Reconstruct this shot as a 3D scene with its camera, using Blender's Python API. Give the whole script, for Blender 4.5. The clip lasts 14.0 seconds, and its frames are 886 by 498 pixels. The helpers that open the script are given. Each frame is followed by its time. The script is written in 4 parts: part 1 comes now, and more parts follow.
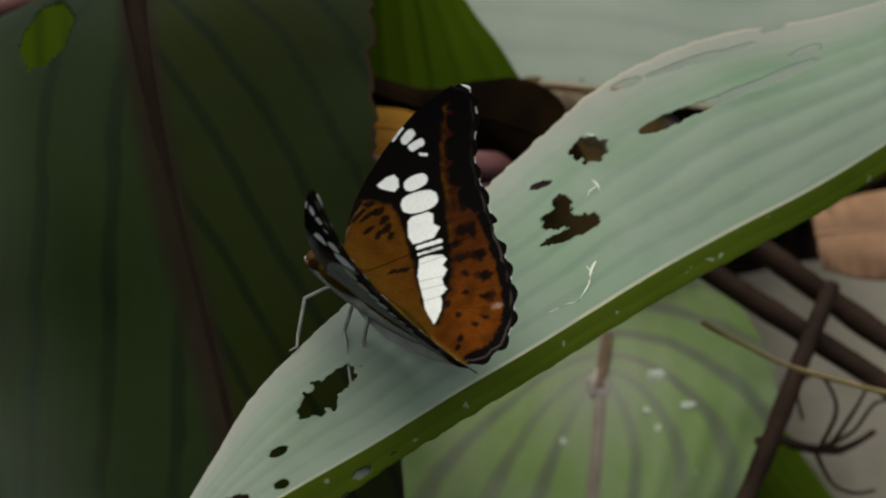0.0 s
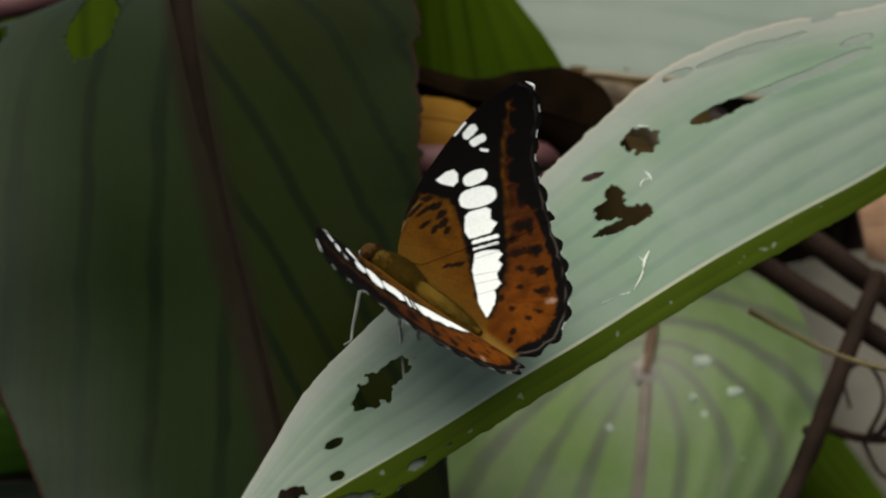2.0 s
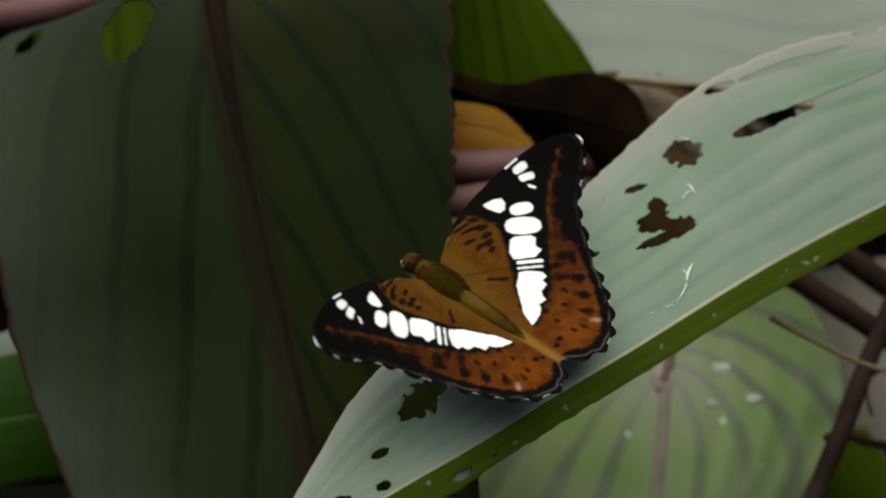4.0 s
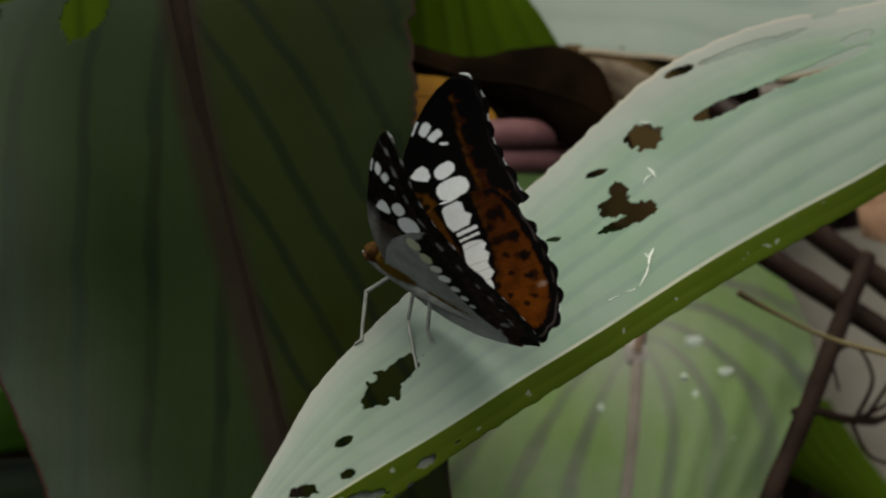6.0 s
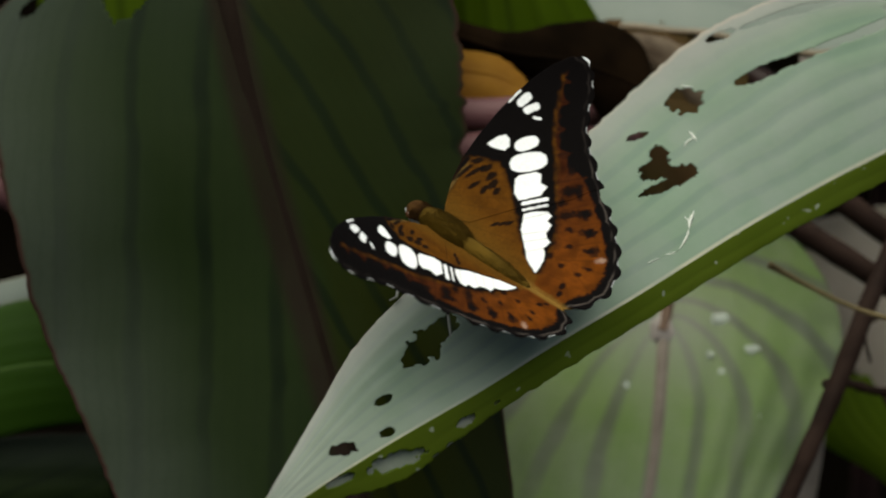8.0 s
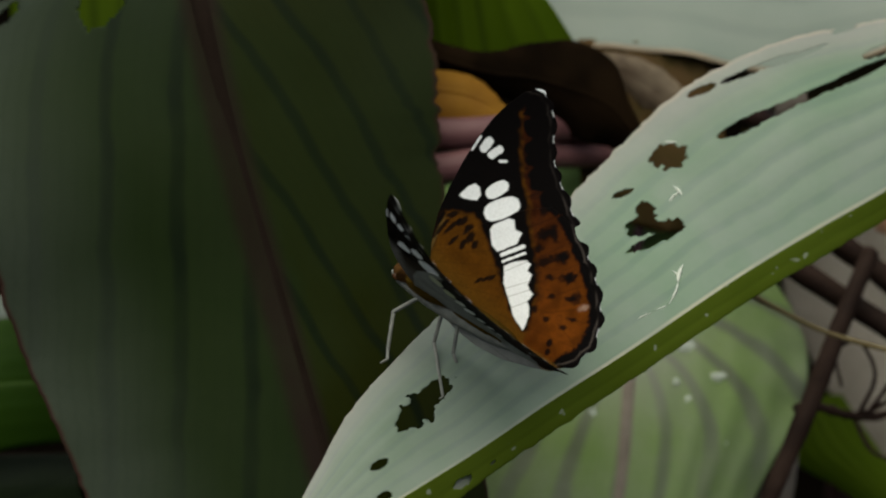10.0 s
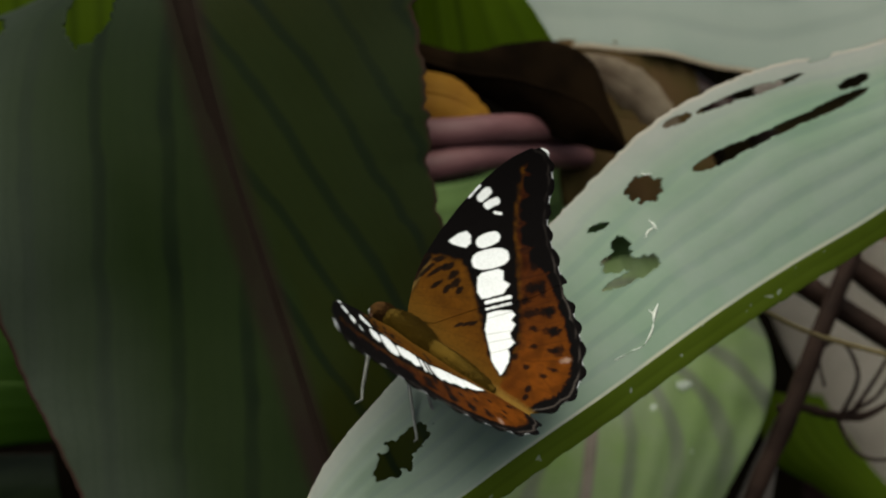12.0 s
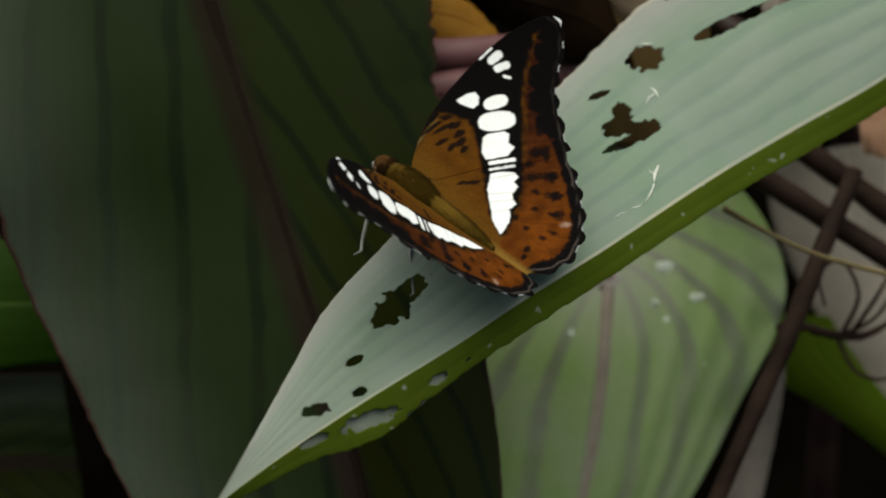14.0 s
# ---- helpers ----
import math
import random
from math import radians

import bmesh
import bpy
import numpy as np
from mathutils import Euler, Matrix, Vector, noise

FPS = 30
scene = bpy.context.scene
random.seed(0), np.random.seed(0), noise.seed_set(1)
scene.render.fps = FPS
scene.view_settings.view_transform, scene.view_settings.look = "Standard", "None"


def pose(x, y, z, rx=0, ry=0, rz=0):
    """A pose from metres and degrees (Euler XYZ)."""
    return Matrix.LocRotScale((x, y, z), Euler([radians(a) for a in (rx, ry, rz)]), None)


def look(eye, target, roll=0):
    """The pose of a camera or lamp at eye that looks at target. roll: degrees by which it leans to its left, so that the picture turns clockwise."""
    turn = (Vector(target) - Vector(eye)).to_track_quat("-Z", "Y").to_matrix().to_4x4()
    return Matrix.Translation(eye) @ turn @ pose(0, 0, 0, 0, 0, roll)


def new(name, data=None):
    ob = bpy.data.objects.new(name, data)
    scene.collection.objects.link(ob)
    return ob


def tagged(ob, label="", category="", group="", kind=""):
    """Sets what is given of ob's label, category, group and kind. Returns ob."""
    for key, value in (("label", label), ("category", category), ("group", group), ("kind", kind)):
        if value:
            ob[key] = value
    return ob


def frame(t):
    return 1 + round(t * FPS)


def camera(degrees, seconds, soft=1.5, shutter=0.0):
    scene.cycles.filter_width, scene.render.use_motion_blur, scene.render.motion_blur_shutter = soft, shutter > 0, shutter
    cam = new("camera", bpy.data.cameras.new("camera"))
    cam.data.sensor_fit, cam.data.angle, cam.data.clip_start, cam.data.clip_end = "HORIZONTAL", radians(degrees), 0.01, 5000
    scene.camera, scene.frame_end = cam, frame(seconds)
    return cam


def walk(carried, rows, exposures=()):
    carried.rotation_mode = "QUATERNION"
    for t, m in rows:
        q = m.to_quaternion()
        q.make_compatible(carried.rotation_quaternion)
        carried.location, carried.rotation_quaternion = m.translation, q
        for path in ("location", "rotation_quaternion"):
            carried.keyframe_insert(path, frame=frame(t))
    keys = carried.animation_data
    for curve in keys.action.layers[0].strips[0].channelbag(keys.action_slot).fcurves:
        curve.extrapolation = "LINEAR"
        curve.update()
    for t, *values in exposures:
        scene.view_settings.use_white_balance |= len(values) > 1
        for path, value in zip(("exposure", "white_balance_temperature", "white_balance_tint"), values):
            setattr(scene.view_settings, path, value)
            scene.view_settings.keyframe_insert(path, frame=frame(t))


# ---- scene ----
# ---- the plant's own grid: U metres to a unit, x right, y up, z towards the eye, about the perch ----
U = 0.00009
EYE = 4950.0
STAND = pose(0, 0, 0.62, 65, 0, 0)


def at(x, y, away):
    """The place that lies behind (x, y) of the perch plane as seen from the eye, away units farther off."""
    k = (EYE + away) / EYE
    return Vector(((x - 784) * k * U, (441 - y) * k * U, -away * U))


cam = camera(18.0, 14.0, soft=2.0)
cam.data.dof.use_dof = True
cam.data.dof.focus_distance, cam.data.dof.aperture_fstop = EYE * U, 17.0

# seconds, turn up, turn left, in degrees: held in the hand, from one spot
AIM = ((0, 0.300, -1.881), (0.5, 0.193, -1.554), (1, -0.453, -1.589), (1.5, 0.503, -0.694), (2, 0.087, -0.969), (2.2, 0.184, -0.304), (4.3, 0.195, -0.308), (4.5, -0.124, 0.017), (4.7, -0.304, 0.045), (5, 0.000, 0.000), (5.5, -0.302, -0.461), (5.7, -0.323, -0.978), (6, -0.354, -1.064), (6.2, -0.410, -0.955), (6.5, -0.638, -0.390), (7, -0.763, -0.177), (7.2, -0.471, 0.331), (7.5, -0.177, -0.141), (7.7, -0.419, -0.942), (7.8, -0.470, -0.900), (8, -0.869, -0.248), (8.5, -0.284, -1.311), (8.7, -0.479, -0.957), (10.8, -0.460, -0.620), (11, -0.690, -0.515), (11.2, -0.828, -0.675), (11.5, -0.690, -0.657), (11.7, -0.770, 0.099), (11.8, -0.782, -0.148), (12, -0.460, -1.206), (12.2, -0.424, -0.748), (12.4, -0.331, -0.290), (12.5, -0.370, -1.065), (12.7, -0.688, -1.615), (13, -1.309, -1.177), (13.2, -1.905, -0.816), (13.5, -2.224, -1.537), (13.7, -2.282, -1.812), (14, -2.083, -1.047))
walk(cam, [(t, STAND @ pose(0, 0, EYE * U, up, left)) for t, up, left in AIM], ((0, -0.04), (1.5, 0.08), (2.2, 0.1), (4.5, -0.05), (5.2, -0.1), (5.5, -0.36), (5.8, -0.15), (6.1, 0.05), (7.5, -0.05), (8.5, 0.17), (8.7, 0.12), (11, 0), (12.5, 0), (13.5, 0.18), (14, 0.05)))


# ---- world, sun, exposure ----
SUN_ELEVATION, SUN_AZIMUTH = 81.0, 212.0
world = bpy.data.worlds.new("sky")
scene.world = world
world.use_nodes = True
wn = world.node_tree.nodes
sky = wn.new("ShaderNodeTexSky")
sky.sky_type = "NISHITA"
sky.sun_disc = False
sky.sun_elevation, sky.sun_rotation = radians(SUN_ELEVATION), radians(SUN_AZIMUTH)
sky.dust_density, sky.air_density = 6.0, 1.5
wn["Background"].inputs["Strength"].default_value = 0.068
world.node_tree.links.new(sky.outputs[0], wn["Background"].inputs["Color"])

lamp = bpy.data.lights.new("sun", "SUN")
lamp.energy, lamp.angle, lamp.color = 3.62, radians(90), (0.965, 1.0, 0.81)
sun = new("sun", lamp)
sa, se = radians(SUN_AZIMUTH), radians(SUN_ELEVATION)
sun.matrix_basis = look((math.sin(sa) * math.cos(se) * 5, math.cos(sa) * math.cos(se) * 5, math.sin(se) * 5 + 0.6), (0, 0, 0.6))


# ---- materials ----
class Nodes:
    """A short hand for node materials."""

    def __init__(self, name):
        self.mat = bpy.data.materials.new(name)
        self.mat.use_nodes = True
        self.tree = self.mat.node_tree
        self.bsdf = self.tree.nodes["Principled BSDF"]
        self.out = self.tree.nodes["Material Output"]

    def put(self, socket, value):
        if isinstance(value, bpy.types.NodeSocket):
            self.tree.links.new(value, socket)
        elif isinstance(value, tuple) and len(value) == 3 and socket.type == "RGBA":
            socket.default_value = (*value, 1)
        else:
            socket.default_value = value

    def node(self, kind, **inputs):
        n = self.tree.nodes.new("ShaderNode" + kind)
        for key, value in inputs.items():
            self.put(n.inputs[key.replace("_", " ")], value)
        return n

    def math(self, op, a, b=0.0, c=0.0):
        n = self.tree.nodes.new("ShaderNodeMath")
        n.operation = op
        for s, v in zip(n.inputs, (a, b, c)):
            self.put(s, v)
        return n.outputs[0]

    def step(self, x, lo, hi, a=0.0, b=1.0):
        n = self.tree.nodes.new("ShaderNodeMapRange")
        n.interpolation_type = "SMOOTHSTEP"
        for s, v in zip(n.inputs, (x, lo, hi, a, b)):
            self.put(s, v)
        return n.outputs[0]

    def mix(self, fac, a, b):
        n = self.tree.nodes.new("ShaderNodeMix")
        n.data_type = "RGBA"
        self.put(n.inputs["Factor"], fac)
        self.put(n.inputs["A"], a)
        self.put(n.inputs["B"], b)
        return n.outputs["Result"]

    def noise(self, scale, detail=3.0, rough=0.55, vector=None):
        n = self.node("TexNoise", Scale=scale, Detail=detail, Roughness=rough)
        n.noise_dimensions = "3D"
        self.put(n.inputs["Vector"], vector if vector is not None else self.place())
        return n.outputs["Fac"]

    def place(self):
        return self.tree.nodes.new("ShaderNodeTexCoord").outputs["Object"]

    def uv(self):
        n = self.node("SeparateXYZ", Vector=self.tree.nodes.new("ShaderNodeTexCoord").outputs["UV"])
        return n.outputs[0], n.outputs[1]

    def bump(self, height, strength, distance):
        n = self.node("Bump", Height=height, Strength=strength, Distance=distance)
        self.put(self.bsdf.inputs["Normal"], n.outputs[0])
        return n.outputs[0]

    def base(self, colour, rough, spec=0.5):
        self.put(self.bsdf.inputs["Base Color"], colour)
        self.put(self.bsdf.inputs["Roughness"], rough)
        self.put(self.bsdf.inputs["Specular IOR Level"], spec)

    def let_through(self, colour, share):
        """Light that passes through the blade."""
        t = self.node("BsdfTranslucent", Color=colour)
        m = self.node("MixShader", Fac=share)
        self.tree.links.new(self.bsdf.outputs[0], m.inputs[1])
        self.tree.links.new(t.outputs[0], m.inputs[2])
        self.tree.links.new(m.outputs[0], self.out.inputs["Surface"])


def leaf_material(name, blade, between, vein, rib, veins=9.0, slant=0.0, rough=0.42, spec=0.5, share=0.25,
                  light=(0.2, 0.35, 0.03), stripe=0.8, ribwide=0.035, edge=None, spots=0.0, fine=70.0, relief=0.15, node=None, bloom=None, sharp=0.1, far_shade=None, far_slant=None, dust_sheen=None, dust_sheen_from=0.70, far_dust_sheen=1.0, waxy=0.75):
    """A leaf blade with a midrib, broad bands along its veins, a fine grain and blotches. UV: u along, v -1 to 1 across."""
    n = Nodes(name)
    u, v = n.uv()
    side = n.math("ABSOLUTE", v)
    wob = n.math("MULTIPLY", n.math("SUBTRACT", n.noise(55.0, 2.0), 0.5), 0.10)
    lead = side
    if node is not None:
        off = n.math("SUBTRACT", u, node)
        down = n.math("MULTIPLY", off, 2.4)
        reach = n.math("SQRT", n.math("ADD", n.math("MULTIPLY", down, down), n.math("ADD", n.math("MULTIPLY", v, v), 0.0004)))
        # veins that leave the node sideways and arch over towards the tip
        lead = n.math("SQRT", n.math("MAXIMUM", n.math("SUBTRACT", reach, down), 0.0))
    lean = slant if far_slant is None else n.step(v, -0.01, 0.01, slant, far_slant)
    w = n.math("ADD", n.math("ADD", lead, n.math("MULTIPLY", u, lean)), wob)
    wave = n.math("COSINE", n.math("MULTIPLY", w, 2 * math.pi * veins))
    band = n.step(wave, sharp, 1.0)
    amount = n.math("MULTIPLY", n.math("MULTIPLY", band, stripe), n.step(n.noise(38.0, 2.0), 0.25, 0.62, 0.35, 1.0))
    blotch = n.step(n.noise(26.0, 4.0, 0.6), 0.36, 0.66)
    col = n.mix(blotch, blade, between)
    # the far half's shade, put into the blade colour
    if far_shade:
        col = n.mix(n.math("MULTIPLY", n.step(n.math("ADD", v, n.math("MULTIPLY", wob, 3.0)), -0.02, 0.12), n.step(n.noise(19.0, 3.0), 0.30, 0.68, 1.0, 0.55)), col, far_shade)
    col = n.mix(amount, col, vein)
    # grey start and edges: dust; on the hanging leaf, painted sky sheen
    if dust_sheen:
        col = n.mix(n.math("MULTIPLY", n.math("MULTIPLY", n.step(n.math("ADD", u, wob), 0.05, 0.50, 0.6, 0.0), n.step(v, -0.01, 0.01, 1.0, far_dust_sheen)), n.step(n.noise(31.0, 3.0), 0.2, 0.6, 0.6, 1.0)), col, tuple(c * 0.72 for c in dust_sheen))
        col = n.mix(n.math("MULTIPLY", n.step(n.math("ADD", side, n.math("MULTIPLY", wob, 2.5)), dust_sheen_from, 1.0), n.step(v, -0.01, 0.01, 0.78, 0.3 * far_dust_sheen)), col, dust_sheen)
    finew = n.math("COSINE", n.math("MULTIPLY", w, 2 * math.pi * fine))
    col = n.mix(n.math("MULTIPLY", n.step(finew, 0.2, 1.0), 0.08), col, vein)
    ribmask = n.step(side, ribwide * 0.5, ribwide * 1.5, 1.0, 0.0)
    col = n.mix(ribmask, col, rib)
    if edge:
        col = n.mix(n.step(n.math("ADD", side, n.math("MULTIPLY", wob, 0.3)), 0.972, 0.995), col, edge)
    if bloom:
        col = n.mix(n.math("MULTIPLY", n.step(n.noise(17.0, 5.0, 0.65), 0.42, 0.66), waxy), col, bloom)
    if node is not None:
        round_node = n.math("SQRT", n.math("ADD", n.math("MULTIPLY", n.math("MULTIPLY", off, off), 6.0), n.math("MULTIPLY", v, v)))
        col = n.mix(n.step(n.math("ADD", round_node, wob), 0.02, 0.60, 0.70, 0.0), col, bloom)
    if spots:
        sp = n.step(n.noise(430.0, 1.0), 0.70, 0.76)
        col = n.mix(n.math("MULTIPLY", sp, spots), col, (0.62, 0.66, 0.58))
    grain = n.noise(900.0, 4.0, 0.6)
    col = n.mix(n.math("MULTIPLY", grain, 0.22), col, vein)
    r = n.step(n.noise(60.0, 4.0), 0.3, 0.7, rough - 0.07, rough + 0.10)
    n.base(col, r, spec)
    h = n.math("ADD", n.math("MULTIPLY", wave, -0.5), n.math("ADD", n.math("MULTIPLY", finew, 0.03), n.math("MULTIPLY", grain, 0.25)))
    n.bump(h, relief, 0.0004)
    if share:
        n.let_through(n.mix(amount, light, vein), share)
    return n.mat


def plain_material(name, a, b, rough=0.6, spec=0.4, scale=120.0, bump=0.0004, share=0.0, light=None, streak=None):
    n = Nodes(name)
    vec = n.place()
    if streak:
        m = n.node("Mapping", Vector=vec, Scale=streak)
        vec = m.outputs[0]
    col = n.mix(n.step(n.noise(scale, 5.0, 0.6, vec), 0.3, 0.7), a, b)
    fine = n.noise(scale * 9, 3.0, 0.6, vec)
    col = n.mix(n.math("MULTIPLY", fine, 0.3), col, tuple(c * 0.45 for c in a))
    n.base(col, n.step(fine, 0.2, 0.8, rough - 0.08, rough + 0.08), spec)
    n.bump(fine, 0.4, bump)
    if share:
        n.let_through(light or b, share)
    return n.mat


def scale_material(name, rough):
    """Wing scales: the colour lies in the mesh's own colour layer, with a fine powdery grain."""
    n = Nodes(name)
    c = n.tree.nodes.new("ShaderNodeVertexColor")
    c.layer_name = "pattern"
    grain = n.noise(2600.0, 3.0, 0.7)
    col = n.mix(n.math("MULTIPLY", n.step(grain, 0.35, 0.75), 0.12), c.outputs[0], (0.004, 0.003, 0.002))
    n.base(col, n.step(grain, 0.2, 0.8, rough - 0.1, rough + 0.1), 0.03)
    n.bump(grain, 0.15, 0.00008)
    return n.mat


GREY_LEAF = leaf_material("leaf_upper_face", (0.1073, 0.1695, 0.1107), (0.1412, 0.2034, 0.1412), (0.0814, 0.1379, 0.0994), (0.40, 0.37, 0.27), ribwide=0.020, veins=7.0, rough=0.46,
                          spec=0.32, share=0.12, stripe=0.6, edge=(0.31, 0.27, 0.23), relief=0.12, bloom=(0.185, 0.215, 0.19), dust_sheen=(0.255, 0.235, 0.235), dust_sheen_from=0.66)
FOLD_LEAF = leaf_material("leaf_folded_margin", (0.098, 0.138, 0.0105), (0.128, 0.176, 0.0165), (0.074, 0.108, 0.0085), (0.08, 0.12, 0.01), veins=2.0, rough=0.6,
                          spec=0.06, share=0.45, light=(0.19, 0.31, 0.02), stripe=0.22, spots=0.5)
# sky sheen on the left half and shade on the right are painted in
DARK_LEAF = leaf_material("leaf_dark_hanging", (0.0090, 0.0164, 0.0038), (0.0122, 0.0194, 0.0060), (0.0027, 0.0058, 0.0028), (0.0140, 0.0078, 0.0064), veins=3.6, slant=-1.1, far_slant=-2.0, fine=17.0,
                          rough=0.50, spec=0.028, share=0.10, light=(0.03, 0.06, 0.005), sharp=0.62, stripe=0.85, bloom=(0.0200, 0.0300, 0.0100), waxy=0.22, ribwide=0.075, edge=(0.035, 0.016, 0.014), far_shade=(0.0112, 0.0130, 0.0004), dust_sheen=(0.039, 0.048, 0.037), dust_sheen_from=0.34, far_dust_sheen=0.4)
PALE_LEAF = leaf_material("leaf_pale_green", (0.225, 0.355, 0.090), (0.300, 0.420, 0.150), (0.145, 0.158, 0.112), (0.30, 0.23, 0.19), veins=4.6, rough=0.6, spec=0.25, sharp=0.15,
                          share=0.15, light=(0.12, 0.25, 0.03), stripe=0.85, ribwide=0.03, node=0.335, bloom=(0.44, 0.45, 0.39), fine=30.0, waxy=0.4)
FAR_GREY = leaf_material("leaf_far_grey", (0.1230, 0.1530, 0.1310), (0.1510, 0.1760, 0.1560), (0.0980, 0.1250, 0.1080), (0.12, 0.13, 0.10), veins=5.0, rough=0.45, spec=0.35,
                         share=0.1, stripe=0.5, edge=(0.35, 0.26, 0.18))
OLIVE = leaf_material("leaf_olive_lit", (0.045, 0.078, 0.001), (0.060, 0.098, 0.002), (0.030, 0.052, 0.001), (0.035, 0.06, 0.002), veins=3.0, rough=0.5, spec=0.04,
                      share=0.5, light=(0.15, 0.24, 0.002), stripe=0.5, fine=40.0)
GREEN = leaf_material("leaf_fresh_green", (0.0264, 0.0656, 0.0048), (0.0336, 0.0760, 0.0088), (0.0216, 0.0544, 0.0048), (0.08, 0.15, 0.03), veins=4.0, rough=0.45, spec=0.1,
                      share=0.35, light=(0.08, 0.20, 0.006), stripe=0.15, fine=20.0)
FOLD_PALE = plain_material("leaf_fold_lining", (0.22, 0.25, 0.20), (0.32, 0.33, 0.28), 0.6, 0.3, 80.0)
HEAD_FUR = plain_material("head_fur", (0.030, 0.013, 0.003), (0.058, 0.026, 0.006), 0.9, 0.08, 500.0, 0.0006)
FUR_LIGHT = plain_material("body_hair", (0.072, 0.040, 0.0035), (0.120, 0.068, 0.006), 0.8, 0.1, 120.0, 0.00005)
SOFT_GREEN = leaf_material("leaf_soft_green", (0.26, 0.41, 0.14), (0.32, 0.47, 0.19), (0.17, 0.28, 0.10), (0.15, 0.24, 0.08), veins=3.0, rough=0.6, spec=0.1, share=0.35, light=(0.2, 0.34, 0.06), stripe=0.45, fine=20.0)
# brighter copy of OLIVE, its light put into the colour against the shade there
OLIVE_BRIGHTENED = leaf_material("leaf_olive_brightened", (0.070, 0.114, 0.004), (0.094, 0.142, 0.007), (0.050, 0.085, 0.004), (0.10, 0.15, 0.01), veins=3.0, rough=0.5, spec=0.05, share=0.4, light=(0.22, 0.34, 0.01), stripe=0.4, fine=30.0)
OLIVE_BROWN = plain_material("leaf_olive_brown", (0.050, 0.036, 0.014), (0.115, 0.080, 0.032), 0.8, 0.05, 40.0)
DULL_DRY = plain_material("leaf_dry_dull", (0.036, 0.021, 0.013), (0.16, 0.125, 0.09), 0.75, 0.1, 45.0)
# dark brown leaf, taken down to near black with shade in the colour
BROWN_DRY_SHADED = plain_material("leaf_dark_brown_shaded", (0.0035, 0.0024, 0.0016), (0.013, 0.0075, 0.0040), 0.9, 0.0, 60.0)
BROWN_LEAF = plain_material("leaf_brown", (0.050, 0.037, 0.012), (0.066, 0.036, 0.017), 0.8, 0.05, 60.0)
ORANGE_DRY = plain_material("leaf_dry_orange", (0.140, 0.056, 0.006), (0.235, 0.112, 0.010), 0.7, 0.1, 60.0, share=0.2, light=(0.4, 0.2, 0.03))
BEIGE_DRY = plain_material("leaf_dry_beige", (0.384, 0.326, 0.269), (0.538, 0.470, 0.403), 0.7, 0.3, 45.0, share=0.15)
SCRAP_DRY = plain_material("leaf_dry_lilac", (0.1200, 0.1000, 0.0880), (0.2080, 0.1760, 0.1560), 0.7, 0.2, 70.0)
PINK_STEM = plain_material("stem_pink", (0.098, 0.040, 0.044), (0.148, 0.066, 0.071), 0.55, 0.25, 90.0, streak=(0.15, 1, 1))
MAROON = plain_material("stem_maroon", (0.020, 0.0095, 0.0085), (0.045, 0.022, 0.020), 0.5, 0.3, 90.0, streak=(0.2, 1, 1))
TWIG = plain_material("stem_brown", (0.019, 0.0102, 0.0076), (0.042, 0.0240, 0.0180), 0.7, 0.08, 150.0, streak=(0.3, 1, 1))
STRAW = plain_material("stem_straw", (0.17, 0.12, 0.05), (0.23, 0.17, 0.075), 0.65, 0.3, 150.0)
# near black: the shade under the plants is put into the soil's colour
SHADED_SOIL = plain_material("soil", (0.0008, 0.0006, 0.0004), (0.0020, 0.0015, 0.0010), 0.95, 0.0, 14.0, 0.004)
WING_TOP = scale_material("wing_upper_scales", 0.8)
WING_UNDER = scale_material("wing_under_scales", 0.7)
FUR = plain_material("body_fur", (0.052, 0.030, 0.003), (0.098, 0.055, 0.006), 0.9, 0.08, 160.0, 0.0001)
BELLY = plain_material("belly_grey", (0.16, 0.16, 0.15), (0.25, 0.25, 0.23), 0.7, 0.3, 700.0, 0.0002)
EYE_DARK = plain_material("eye", (0.05, 0.02, 0.008), (0.09, 0.035, 0.012), 0.25, 0.5, 400.0, 0.00005)


# ---- mesh helpers ----
def part(name, bm, material, parent=None, label="", smooth=True):
    """Links a bmesh as one mesh object, under a thing or on its own."""
    mesh = bpy.data.meshes.new(name)
    bm.to_mesh(mesh)
    bm.free()
    for m in material if isinstance(material, (list, tuple)) else [material]:
        mesh.materials.append(m)
    if smooth:
        mesh.shade_smooth()
    ob = new(name, mesh)
    ob.parent = parent
    if label:
        tagged(ob, label)
    return ob


def thing(name, label, category, group="", kind="", m=STAND):
    ob = new(name)
    ob.empty_display_size = 0.01
    ob.matrix_basis = m
    return tagged(ob, label, category, group, kind)


def spline(points, t):
    """A smooth way through points (Vectors), t from 0 to 1."""
    n = len(points) - 1
    x = min(max(t, 0.0), 1.0) * n
    i = min(int(x), n - 1)
    f = x - i
    p0, p1, p2, p3 = points[max(i - 1, 0)], points[i], points[i + 1], points[min(i + 2, n)]
    return 0.5 * ((2 * p1) + (p2 - p0) * f + (2 * p0 - 5 * p1 + 4 * p2 - p3) * f * f + (3 * p1 - 3 * p2 + p3 - p0) * f ** 3)


